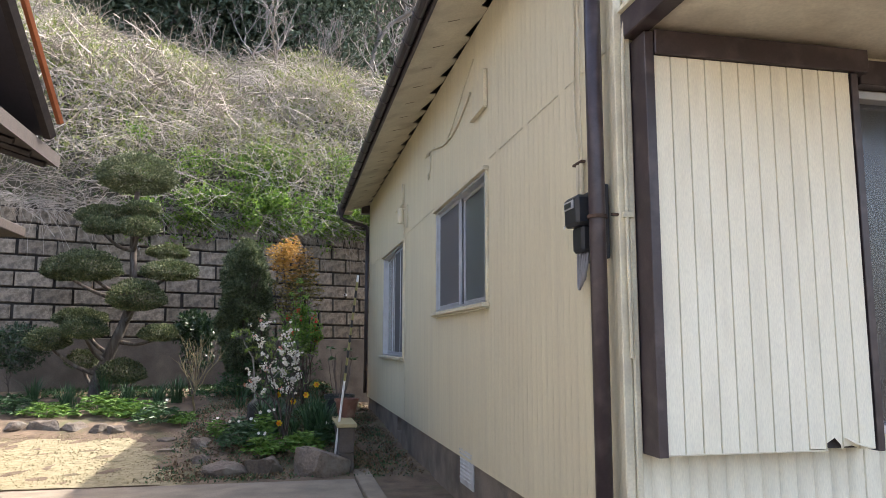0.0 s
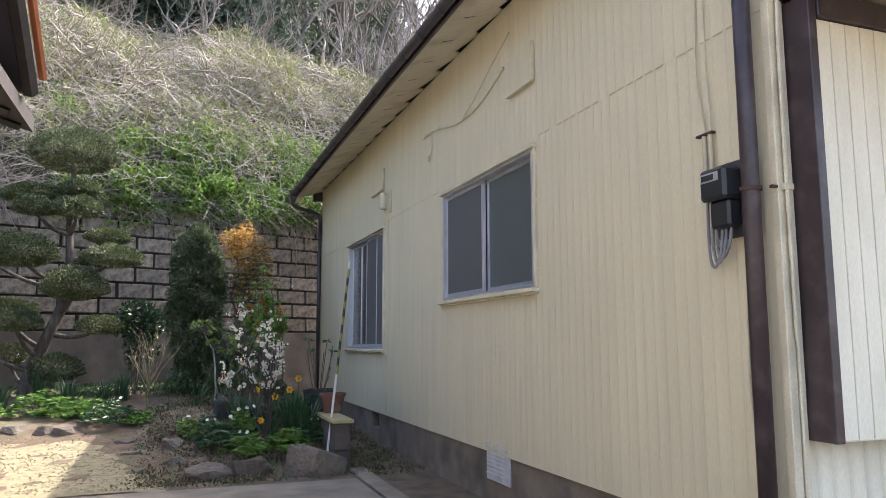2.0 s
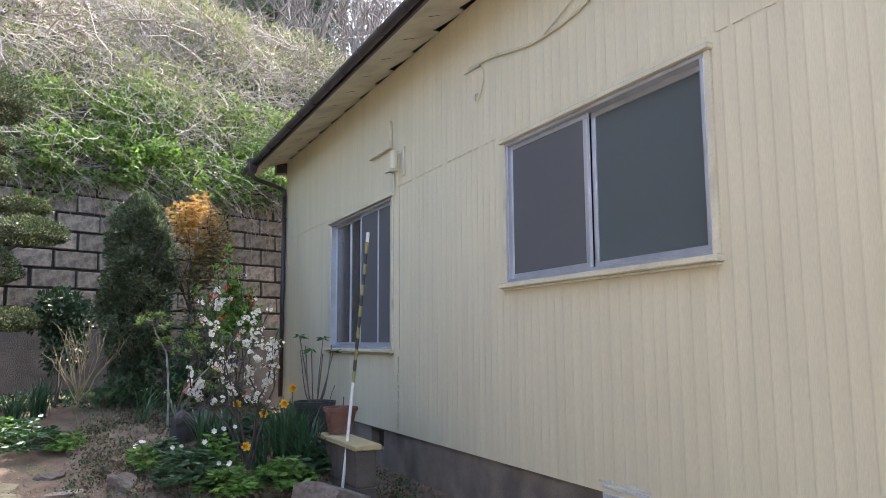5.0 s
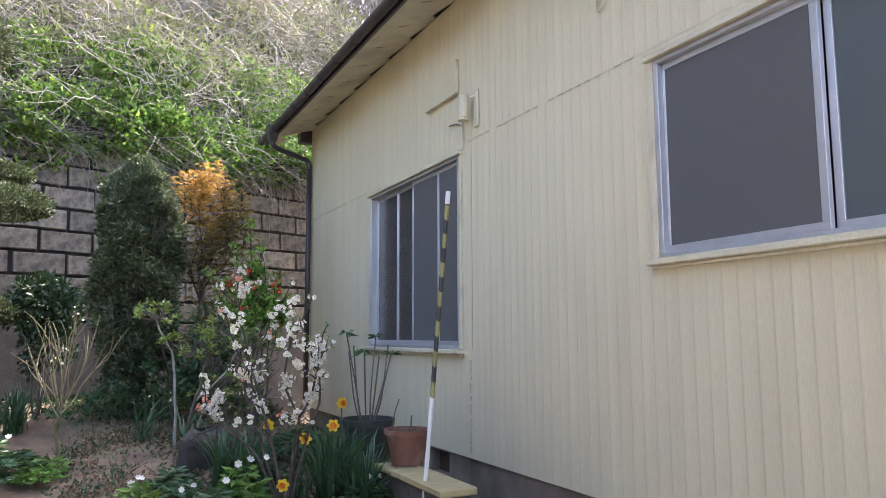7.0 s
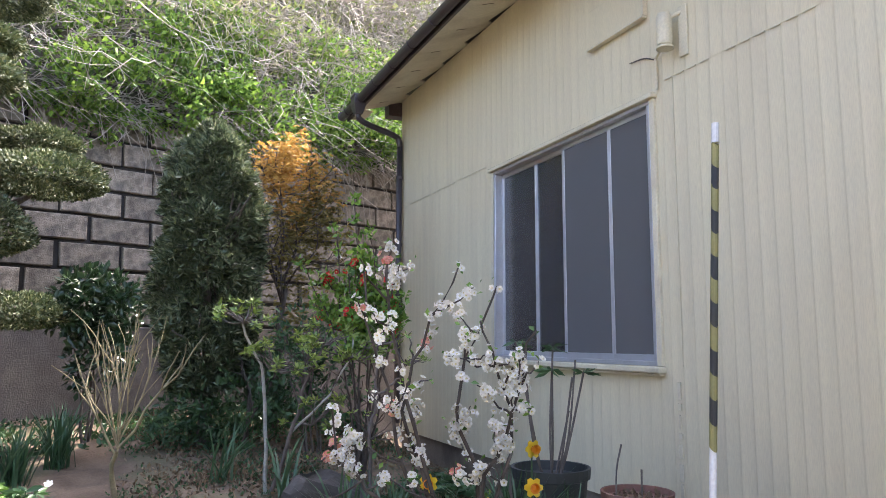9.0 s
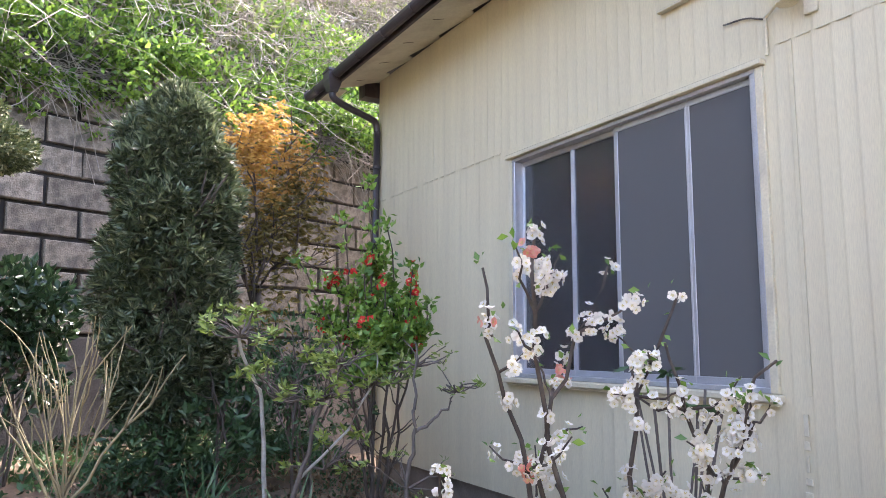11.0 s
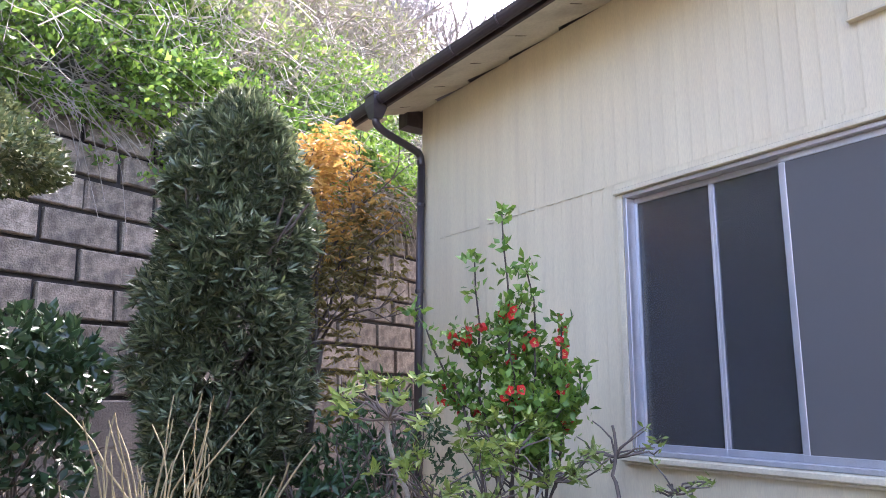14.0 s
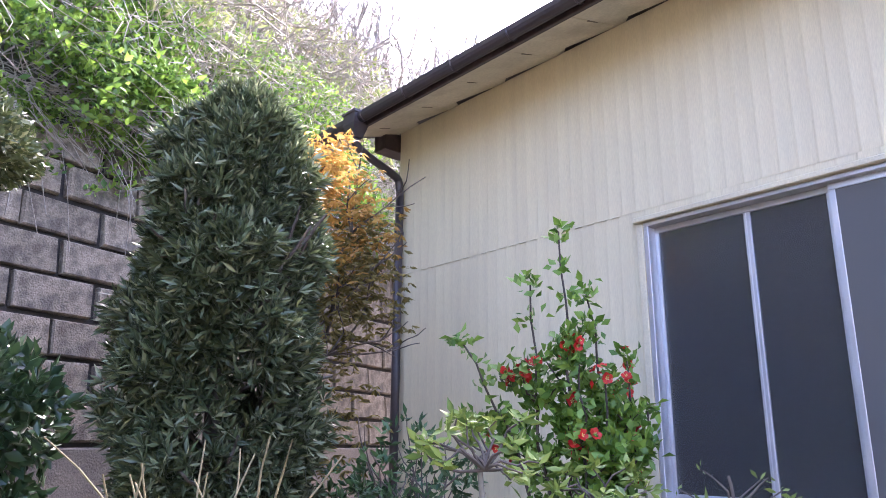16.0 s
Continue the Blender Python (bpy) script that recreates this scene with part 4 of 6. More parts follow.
def build_topiary():
    rng = np.random.default_rng(31)
    t = thing("topiary_tree", "cloud-pruned garden tree with rounded leaf cushions", "tree", (-4.07, 9.25, 0.42))
    o = np.array((-4.07, 9.25, 0.42))

    def rel(p):
        return np.array(p) - o

    line = curve_points([rel(p) for p in ((-4.07, 9.25, 0.31), (-4.05, 9.25, 0.71), (-3.88, 9.28, 1.2), (-3.71, 9.3, 1.67), (-3.65, 9.3, 2.16), (-3.68, 9.3, 2.76), (-3.66, 9.3, 3.56))], 5)
    part("trunk", tube_bm(line, [0.10 - 0.065 * i / (len(line) - 1) for i in range(len(line))], 10), BARK, t, smooth=True)
    pads = ((-3.68, 9.36, 3.69, 0.59, 0.42), (-4.15, 9.62, 3.15, 0.45, 0.2), (-3.56, 9.14, 3.2, 0.28, 0.15), (-4.06, 8.98, 2.9, 0.27, 0.18), (-3.56, 8.98, 2.9, 0.31, 0.2), (-4.69, 9.62, 2.31, 0.33, 0.28), (-4.18, 8.87, 2.27, 0.46, 0.32), (-3.12, 9.19, 2.28, 0.42, 0.21), (-3.21, 9.57, 2.62, 0.31, 0.15), (-3.53, 8.98, 1.86, 0.41, 0.32), (-4.42, 9.62, 1.6, 0.39, 0.18), (-4.18, 8.87, 1.41, 0.32, 0.2), (-4.69, 9.09, 1.26, 0.31, 0.22), (-3.23, 9.25, 1.37, 0.31, 0.17), (-4.31, 9.41, 0.98, 0.22, 0.2), (-3.72, 9.19, 0.79, 0.33, 0.26))
    for i, (x, y, z, rx, rz) in enumerate(pads):
        c = rel((x, y, z))
        v, f = pad_np(rng, c, rx, rz, int(10500 * (rx / 0.4) ** 2), (0.020, 0.038))
        finish("leaf_cushion", np_mesh("leaf_cushion", v, f), L_TOPIARY, t)
        near = min(line, key=lambda q: (q - Vector(c) + Vector((0, 0, 0.3))).length)
        mid = (near + Vector(c)) / 2 + Vector((0, 0, -0.08))
        part("limb", tube_bm(curve_points([near, mid, Vector(c) + Vector((0, 0, -0.03))], 4), [0.035, 0.034, 0.033, 0.03, 0.028, 0.026, 0.022, 0.018, 0.012], 7), BARK, t, smooth=True)


build_topiary()


def build_podocarpus():
    rng = np.random.default_rng(41)
    o = np.array((-2.02, 9.12, 0.45))
    t = thing("podocarpus_tree", "tall clipped dark green narrow-leaved column tree", "tree", tuple(o))
    part("trunk", tube_bm(curve_points([(0, 0, -0.05), (0.02, 0, 0.5), (-0.01, 0.02, 1.2), (0, 0, 2.0)], 4), [0.055 - 0.0033 * i for i in range(13)], 8), BARK, t, smooth=True)
    clumps, each = 520, 14
    n = clumps * each
    hc = rng.uniform(0, 1, clumps)
    ac = rng.uniform(0, 2 * np.pi, clumps)
    deep = rng.uniform(0.72, 1.06, clumps)
    h = np.clip(np.repeat(hc, each) + rng.normal(size=n) * 0.022, 0, 1)
    a = np.repeat(ac, each) + rng.normal(size=n) * 0.17
    prof = np.interp(h, [0, 0.12, 0.35, 0.6, 0.8, 0.93, 1.0], [0.2, 0.31, 0.35, 0.345, 0.295, 0.205, 0.06])
    lump = 1 + 0.12 * np.sin(3 * a + h * 13) + 0.08 * np.sin(5 * a - h * 23)
    r = prof * lump * np.repeat(deep, each) * rng.uniform(0.84, 1.03, n)
    z = 0.40 + h * 1.94
    tuft = np.stack([r * np.cos(a), r * np.sin(a), z], 1)
    out = np.stack([np.cos(a), np.sin(a), 0.5 + 0 * a], 1)
    m = 12
    p = np.repeat(tuft, m, 0)
    d = np.repeat(out, m, 0) * 0.8 + unit(rng, n * m) * 0.95
    v, f = leaves_np(p, d, rng.uniform(0.038, 0.078, n * m), 0.2, rng)
    finish("crown", np_mesh("crown", v, f), L_POD, t)
    paths, tips = [], []
    for i in range(14):
        a0 = rng.uniform(0, 6.28)
        grow(rng, (0, 0, rng.uniform(0.25, 1.6)), (math.cos(a0), math.sin(a0), 0.6), 0.32, 0.014, 1, paths, tips, 3, 0.6, 0.2)
    for q in paths:
        finish("branch", stems_mesh("branch", [q], 4), BARK, t)


build_podocarpus()


def build_maple():
    rng = np.random.default_rng(43)
    t = thing("maple_tree", "slender maple with orange young leaves and brownish lower leaves", "tree", (-1.45, 9.5, 0.46))
    paths, tips = [], []
    grow(rng, (0, 0, -0.05), (0.05, 0, 1), 1.25, 0.03, 0, paths, tips)
    for i in range(10):
        a = rng.uniform(0, 6.28)
        grow(rng, (0.04, 0, rng.uniform(1.0, 1.6)), (math.cos(a) * 0.5 + 0.02, math.sin(a) * 0.5, 1.0), 0.42, 0.010, 2, paths, tips, 3, 0.55, 0.05)
    finish("trunk", stems_mesh("trunk", paths, 5), BARK, t)

    def mass(name, n, c, r, mat):
        u = unit(rng, n) * rng.uniform(0.25, 1.0, n)[:, None]
        layer = np.round((u[:, 2] + 0.25 * np.sin(u[:, 0] * 4)) * 6) / 6
        p = np.array(c) + np.stack([u[:, 0], u[:, 1], layer + rng.normal(size=n) * 0.03], 1) * r
        m = 5
        q = np.repeat(p, m, 0)
        ang = np.tile(np.linspace(-1.2, 1.2, m), n) + np.repeat(rng.uniform(0, 6.28, n), m)
        d = np.stack([np.cos(ang), np.sin(ang), -0.45 + 0 * ang + np.repeat(rng.normal(size=n) * 0.3, m)], 1)
        v, f = leaves_np(q, d, rng.uniform(0.03, 0.055, n * m), 0.3, rng)
        finish(name, np_mesh(name, v, f), mat, t)

    mass("orange_leaves", 620, (0.0, -0.02, 2.2), (0.30, 0.28, 0.30), L_MAPLE)
    mass("orange_leaves", 330, (0.2, -0.02, 1.95), (0.36, 0.3, 0.34), L_MAPLE)
    mass("brown_leaves", 1000, (0.18, 0.0, 1.65), (0.46, 0.34, 0.44), L_MAPLE_LOW)
    mass("brown_leaves", 220, (0.15, 0.0, 1.0), (0.3, 0.3, 0.4), L_MAPLE_LOW)


build_maple()


def flower_np(rng, p, d, r, petals=5, cup=0.45, width=0.8):
    """Petals round each place p (n, 3), facing d."""
    n = len(p)
    d = d / np.linalg.norm(d, axis=1, keepdims=True)
    a = np.cross(d, rng.normal(size=(n, 3)))
    a /= np.linalg.norm(a, axis=1, keepdims=True)
    b = np.cross(d, a)
    ang = np.arange(petals) * 2 * np.pi / petals
    out = a[:, None] * np.cos(ang)[:, None] + b[:, None] * np.sin(ang)[:, None]
    tan = -a[:, None] * np.sin(ang)[:, None] + b[:, None] * np.cos(ang)[:, None]
    r = np.asarray(r)[:, None, None]
    c = p[:, None] + 0 * out
    m = c + out * r * 0.6 + d[:, None] * r * cup * 0.45
    e = c + out * r * 1.0 + d[:, None] * r * cup
    v = np.stack([c, m + tan * r * width * 0.5, e + tan * r * width * 0.25, e - tan * r * width * 0.25, m - tan * r * width * 0.5], 2).reshape(-1, 3)
    i = np.arange(n * petals)[:, None] * 5
    f = np.concatenate([i + [0, 1, 4], i + [1, 2, 3], i + [1, 3, 4]], 1).reshape(-1, 3)
    return v, f


def blossom_np(rng, p, d, r):
    """Open five-petalled blossoms with rounded, cupped petals at places p (n, 3), facing d."""
    n = len(p)
    d = d / np.linalg.norm(d, axis=1, keepdims=True)
    a = np.cross(d, rng.normal(size=(n, 3)))
    a /= np.linalg.norm(a, axis=1, keepdims=True)
    b = np.cross(d, a)
    out = []
    for k in range(5):
        w = 2 * math.pi * k / 5
        o = a * math.cos(w) + b * math.sin(w)
        t = b * math.cos(w) - a * math.sin(w)
        row = [p]
        for along, side, up in ((0.35, -0.34, 0.22), (0.78, -0.46, 0.42), (1.02, 0.0, 0.55), (0.78, 0.46, 0.42), (0.35, 0.34, 0.22)):
            row.append(p + (o * along + t * side + d * up) * r[:, None])
        out.append(np.stack(row, 1))
    v = np.stack(out, 1).reshape(-1, 3)
    i = np.arange(n * 5)[:, None] * 6
    f = np.concatenate([i + [0, 1, 2], i + [0, 2, 3], i + [0, 3, 4], i + [0, 4, 5]], 1).reshape(-1, 3)
    return v, f


def crooked(rng, pts, n, wobble):
    """n places along a bent line through pts, with small kinks."""
    c = curve_points(pts, 8)
    c = np.array([tuple(c[round(i * (len(c) - 1) / (n - 1))]) for i in range(n)])
    k = rng.normal(size=c.shape) * wobble
    k[0] = 0
    return c + k


def build_quince(name, label, at, stems, seed, radius, twigs, twig_len, leaf, clusters, petals, bark=QUINCE_BARK, sharp=0.45, leaf_mat=L_QUINCE):
    """A flowering quince. stems: bent lines of places; twigs: side twigs for each stem; leaf: (count, lowest height, size);
    clusters: (count, blossoms in each, lowest height, blossom radius); petals: the material."""
    rng = np.random.default_rng(seed)
    t = thing(name, label, "shrub", at)
    o = np.array(at)
    wood, ends = [], []
    for line in stems:
        c = crooked(rng, [Vector((0, 0, -0.04))] + [Vector(q) - Vector(at) for q in line], 14, 0.008)
        stem = finish("stem", stems_mesh("stem", [(c, radius, radius * 0.36)], 7), bark, t, smooth=True)
        wood += list(c[4:])
        ends.append(c[-1])
        for k in range(twigs):
            i = rng.integers(3, 11)
            d = unit(rng, 1)[0] * [1, 1, 0.5] + [0, 0, sharp]
            d /= np.linalg.norm(d)
            ln = twig_len * rng.uniform(0.4, 1.15)
            q = crooked(rng, [Vector(c[i]), Vector(c[i] + d * ln * 0.55), Vector(c[i] + d * ln + [0, 0, 0.12 * ln])], 6, 0.005)
            finish("twig", stems_mesh("twig", [(q, radius * 0.5, radius * 0.22)], 5), bark, stem)
            wood += list(q[1:])
            ends.append(q[-1])
    wood, ends = np.array(wood), np.array(ends)
    n, low, size = leaf
    w = wood[wood[:, 2] + o[2] > low]
    e = ends[ends[:, 2] + o[2] > low]
    foot = np.concatenate([np.repeat(e, max(2, n // (6 * len(e))), 0), w[rng.integers(0, len(w), n * 2 // 3)]])
    foot = foot + rng.normal(size=foot.shape) * size[1] * 0.36
    v, f = leaves_np(foot, unit(rng, len(foot)) + [0, 0, 0.45], rng.uniform(*size, len(foot)), 0.58, rng)
    finish("foliage", np_mesh("foliage", v, f), leaf_mat, t)
    count, each, low, r = clusters
    w = wood[wood[:, 2] + o[2] > low]
    p, d, tint = [], [], []
    for k in range(count):
        c = w[rng.integers(0, len(w))]
        m = int(each * rng.uniform(0.4, 1.5)) + 1
        q = c + rng.normal(size=(m, 3)) * r[1] * 0.72
        p.append(q)
        d.append((q - c) / r[1] * 0.8 + unit(rng, m) * 0.5 + [-0.25, -0.45, 0.2])
        tint += [k % 30 == 0 and each > 4] * m
    p, d, tint = np.concatenate(p), np.concatenate(d), np.array(tint)
    d /= np.linalg.norm(d, axis=1, keepdims=True)
    size = rng.uniform(*r, len(p))
    if len(p) > 300:
        # past counting: one joined part for each colour
        for pick, mat, nm in ((~tint, petals, "white_blossom"), (tint, PETAL_PINK, "coral_blossom")):
            finish(nm, np_mesh(nm, *blossom_np(rng, p[pick], d[pick], size[pick])), mat, t)["kind"] = "stuff"
        finish("pollen", np_mesh("pollen", *flower_np(rng, p + d * r[0] * 0.12, d, size * 0.36, 5, 1.0, 0.5)), PETAL_CENTRE, t)["kind"] = "stuff"
    else:
        for k in range(len(p)):
            one = slice(k, k + 1)
            fl = finish("blossom", np_mesh("blossom", *blossom_np(rng, p[one], d[one], size[one])), petals, t)
            finish("flower_centre", np_mesh("flower_centre", *flower_np(rng, p[one] + d[one] * r[0] * 0.12, d[one], size[one] * 0.36, 5, 1.0, 0.5)), PETAL_CENTRE, fl)
    return t


build_quince("white_quince", "flowering quince with white blossom on crooked bare stems", (-1.40, 6.10, 0.27), (
    ((-1.54, 6.22, 0.68), (-1.62, 6.24, 1.02), (-1.70, 6.27, 1.28), (-1.71, 6.27, 1.48)),
    ((-1.50, 6.16, 0.72), (-1.60, 6.17, 1.08), (-1.68, 6.12, 1.44), (-1.66, 6.13, 1.57)),
    ((-1.48, 6.22, 0.70), (-1.57, 6.24, 1.00), (-1.48, 6.20, 1.28), (-1.36, 6.20, 1.50)),
    ((-1.34, 6.08, 0.66), (-1.42, 6.07, 0.95), (-1.36, 6.07, 1.22), (-1.29, 6.03, 1.42)),
    ((-1.38, 6.02, 0.62), (-1.33, 5.93, 0.86), (-1.29, 5.85, 1.08), (-1.27, 5.78, 1.25)),
    ((-1.55, 6.22, 0.54), (-1.70, 6.29, 0.70), (-1.80, 6.33, 0.80), (-1.82, 6.33, 0.98)),
    ((-1.33, 6.02, 0.58), (-1.25, 6.0, 0.86), (-1.30, 5.98, 1.10), (-1.36, 6.0, 1.30))), 5, 0.0095, 8, 0.19, (170, 0.7, (0.016, 0.034)), (185, 6, 0.72, (0.010, 0.0145)), PETAL_WHITE)
build_quince("red_quince", "leafy green flowering quince with red blossom", (-1.16, 8.12, 0.36), (
    ((-1.18, 8.12, 1.0), (-1.20, 8.10, 1.6), (-1.24, 8.09, 2.12)),
    ((-1.24, 8.16, 0.9), (-1.38, 8.22, 1.4), (-1.54, 8.29, 1.74)),
    ((-1.20, 8.14, 0.9), (-1.30, 8.16, 1.45), (-1.34, 8.14, 1.92)),
    ((-1.12, 8.10, 0.9), (-1.10, 8.06, 1.4), (-1.14, 8.05, 1.90)),
    ((-1.08, 8.06, 0.8), (-1.02, 8.00, 1.2), (-0.95, 7.94, 1.50)),
    ((-1.10, 8.04, 0.9), (-1.06, 7.98, 1.35), (-1.05, 7.96, 1.66)),
    ((-1.22, 8.05, 0.9), (-1.28, 8.00, 1.3), (-1.30, 7.98, 1.64)),
    ((-1.14, 8.02, 0.8), (-1.18, 7.96, 1.2), (-1.20, 7.95, 1.58))), 9, 0.009, 9, 0.17, (4200, 1.12, (0.028, 0.055)), (26, 3, 1.25, (0.016, 0.024)), PETAL_RED, QUINCE_BARK, 0.8)


def build_leaf_shrub(name, label, at, stems, crown, leaf, size, width, mat, seed, bark, per=6, stem_r=0.012, part_name="foliage"):
    """A shrub: several stems from the ground and a loose crown. crown: list of (x, y, z, rx, rz, n)."""
    rng = np.random.default_rng(seed)
    t = thing(name, label, "shrub", at)
    paths, tips = [], []
    for dx, dy, h in stems:
        mine = []
        grow(rng, (dx * 0.1, dy * 0.1, -0.04), (dx, dy, 1), h * 0.6, stem_r, 2, mine, tips, 3, 0.4, 0.15, 5, 0.6)
        finish("stem", stems_mesh("stem", mine, 5), bark, t)
    for x, y, z, rx, rz, n in crown:
        u = unit(rng, n) * (rng.uniform(0.25, 1.0, n) ** 0.6)[:, None]
        p = np.array((x, y, z)) + u * [rx, rx, rz]
        q = np.repeat(p, per, 0) + rng.normal(size=(n * per, 3)) * size[1] * 0.15
        d = unit(rng, n * per) + np.repeat(u, per, 0) * 0.7 + [0, 0, 0.25]
        v, f = leaves_np(q, d, rng.uniform(*size, n * per), width, rng)
        finish(part_name, np_mesh(part_name, v, f), mat, t)
    return t


build_leaf_shrub("camellia_bush", "glossy dark green camellia bush by the block wall", (-2.78, 9.5, 0.50), ((-0.1, 0, 1.0), (0.12, 0.05, 1.0), (0, -0.1, 0.9)),
                 ((0, 0, 0.98, 0.34, 0.28, 420), (0.08, -0.1, 0.6, 0.25, 0.25, 90)), 1, (0.05, 0.085), 0.5, L_CAMELLIA, 51, BARK, 5)


def build_rosette_shrub(name, label, at, stems, spray, leaf_n, size, seed):
    """An old azalea: a few thick bent stems that fork into twigs ending in leaf rosettes.
    stems: (material, radius, line of places); spray: (place, reach, twigs) for each fork of twigs."""
    rng = np.random.default_rng(seed)
    t = thing(name, label, "shrub", at)
    for mat, r, line in stems:
        c = crooked(rng, [Vector(q) - Vector(at) for q in line], 12, 0.006)
        finish("stem", stems_mesh("stem", [(c, r, r * 0.55)], 8), mat, t, smooth=True)
    for (x, y, z), reach, n in spray:
        c = np.array((x, y, z)) - np.array(at)
        for k in range(n):
            d = unit(rng, 1)[0] * [1, 1, 0.5] + [0, 0, 0.35]
            q = crooked(rng, [Vector(c), Vector(c + d * reach * 0.5 + rng.normal(size=3) * 0.02), Vector(c + d * reach)], 5, 0.006)
            twig = finish("twig", stems_mesh("twig", [(q, 0.0045, 0.002)], 5), GREY_BARK, t)
            m = rng.integers(leaf_n // 2, leaf_n + 1)
            e = np.repeat(q[-1:], m, 0) + rng.normal(size=(m, 3)) * 0.006
            u = unit(rng, m) * [1, 1, 0.6] + [0, 0, 0.3]
            v, f = leaves_np(e, u, rng.uniform(*size, m), 0.34, rng)
            finish("leaf_rosette", np_mesh("leaf_rosette", v, f), L_AZALEA, twig)


build_rosette_shrub("azalea_bush", "straggly azalea with pale lichened stem and light green rosettes", (-1.78, 7.86, 0.36), (
    (LICHEN_BARK, 0.012, ((-1.78, 7.86, 0.33), (-1.80, 7.86, 0.7), (-1.82, 7.85, 1.02), (-1.87, 7.81, 1.14), (-1.95, 7.76, 1.34))),
    (GREY_BARK, 0.013, ((-1.78, 7.86, 0.33), (-1.66, 7.80, 0.72), (-1.60, 7.76, 1.0), (-1.50, 7.74, 1.2))),
    (LICHEN_BARK, 0.007, ((-1.66, 7.80, 0.72), (-1.48, 7.76, 0.9), (-1.36, 7.72, 1.12), (-1.34, 7.72, 1.26)))),
    (((-1.95, 7.76, 1.32), 0.15, 17), ((-1.74, 7.82, 1.05), 0.20, 12), ((-1.58, 7.76, 1.05), 0.20, 14), ((-1.50, 7.74, 1.2), 0.15, 14), ((-1.36, 7.72, 1.12), 0.18, 14), ((-1.55, 7.80, 0.75), 0.22, 10)), 16, (0.03, 0.055), 53)
build_rosette_shrub("azalea_bush", "pruned azalea with grey twigs and few leaves", (-1.28, 7.48, 0.32), (
    (GREY_BARK, 0.014, ((-1.28, 7.48, 0.29), (-1.30, 7.49, 0.65), (-1.27, 7.48, 0.95))),
    (GREY_BARK, 0.008, ((-1.27, 7.48, 0.95), (-1.27, 7.50, 1.1), (-1.25, 7.51, 1.30))),
    (GREY_BARK, 0.008, ((-1.27, 7.48, 0.93), (-1.18, 7.43, 1.0), (-1.13, 7.38, 1.12)))),
    (((-1.25, 7.51, 1.2), 0.14, 10), ((-1.13, 7.38, 1.10), 0.10, 10), ((-1.30, 7.49, 0.7), 0.2, 8)), 6, (0.02, 0.04), 54)
build_leaf_shrub("undergrowth_shrub", "dark leafy undergrowth shrub below the column tree", (-1.75, 9.0, 0.45), ((-0.1, 0.1, 0.8), (0.2, 0, 0.9), (0.0, -0.1, 0.7)),
                 ((0.0, 0, 0.35, 0.42, 0.34, 330), (0.35, 0.1, 0.45, 0.32, 0.4, 220), (-0.35, 0.1, 0.2, 0.3, 0.25, 160)), 1, (0.04, 0.08), 0.35, L_DARKBED, 55, GREY_BARK, 5)
build_leaf_shrub("twiggy_shrub", "thin twiggy shrub with sparse green leaves", (-1.30, 8.75, 0.42), ((-0.3, 0.1, 0.95), (-0.1, -0.1, 1.0), (0.1, 0.1, 0.9), (0.3, 0, 0.8), (-0.4, -0.1, 0.8)),
                 ((0, 0, 0.55, 0.40, 0.4, 170), (-0.1, 0, 0.85, 0.3, 0.2, 90)), 1, (0.03, 0.06), 0.35, L_DARKBED, 57, GREY_BARK, 5, 0.009)
build_leaf_shrub("clipped_bush", "dark rounded clipped bush beside the yard", (-5.2, 9.3, 0.45), ((0, 0, 0.5),),
                 ((0, 0, 0.75, 0.5, 0.35, 700),), 1, (0.03, 0.06), 0.45, L_CAMELLIA, 59, BARK, 6)


def build_bare_shrub():
    rng = np.random.default_rng(61)
    t = thing("bare_shrub", "leafless pruned shrub with pale straw-coloured upright twigs", "shrub", (-2.55, 8.0, 0.40))
    paths, tips = [], []
    grow(rng, (0, 0, -0.05), (0, 0, 1), 0.32, 0.017, 0, paths, tips)
    for i in range(10):
        a = rng.uniform(0, 6.28)
        lean = rng.uniform(0.08, 0.42)
        grow(rng, (0, 0, rng.uniform(0.2, 0.32)), (math.cos(a) * lean, math.sin(a) * lean, 1), rng.uniform(0.32, 0.5), 0.0048, 1, paths, tips, 4, 0.26, 0.35, 5, 0.65)
    grow(rng, (0, 0, 0.25), (0.75, -0.1, 0.9), 0.5, 0.0075, 1, paths, tips, 4, 0.25, 0.3, 5, 0.5)
    grow(rng, (0, 0, 0.2), (-0.8, 0.1, 0.75), 0.4, 0.007, 1, paths, tips, 3, 0.3, 0.3, 5, 0.5)
    finish("foot", stems_mesh("foot", paths[:1], 8), PALE_BARK, t)
    for k in range(1, len(paths), 5):
        finish("twig", stems_mesh("twig", paths[k:k + 5], 6), PALE_BARK, t)


build_bare_shrub()


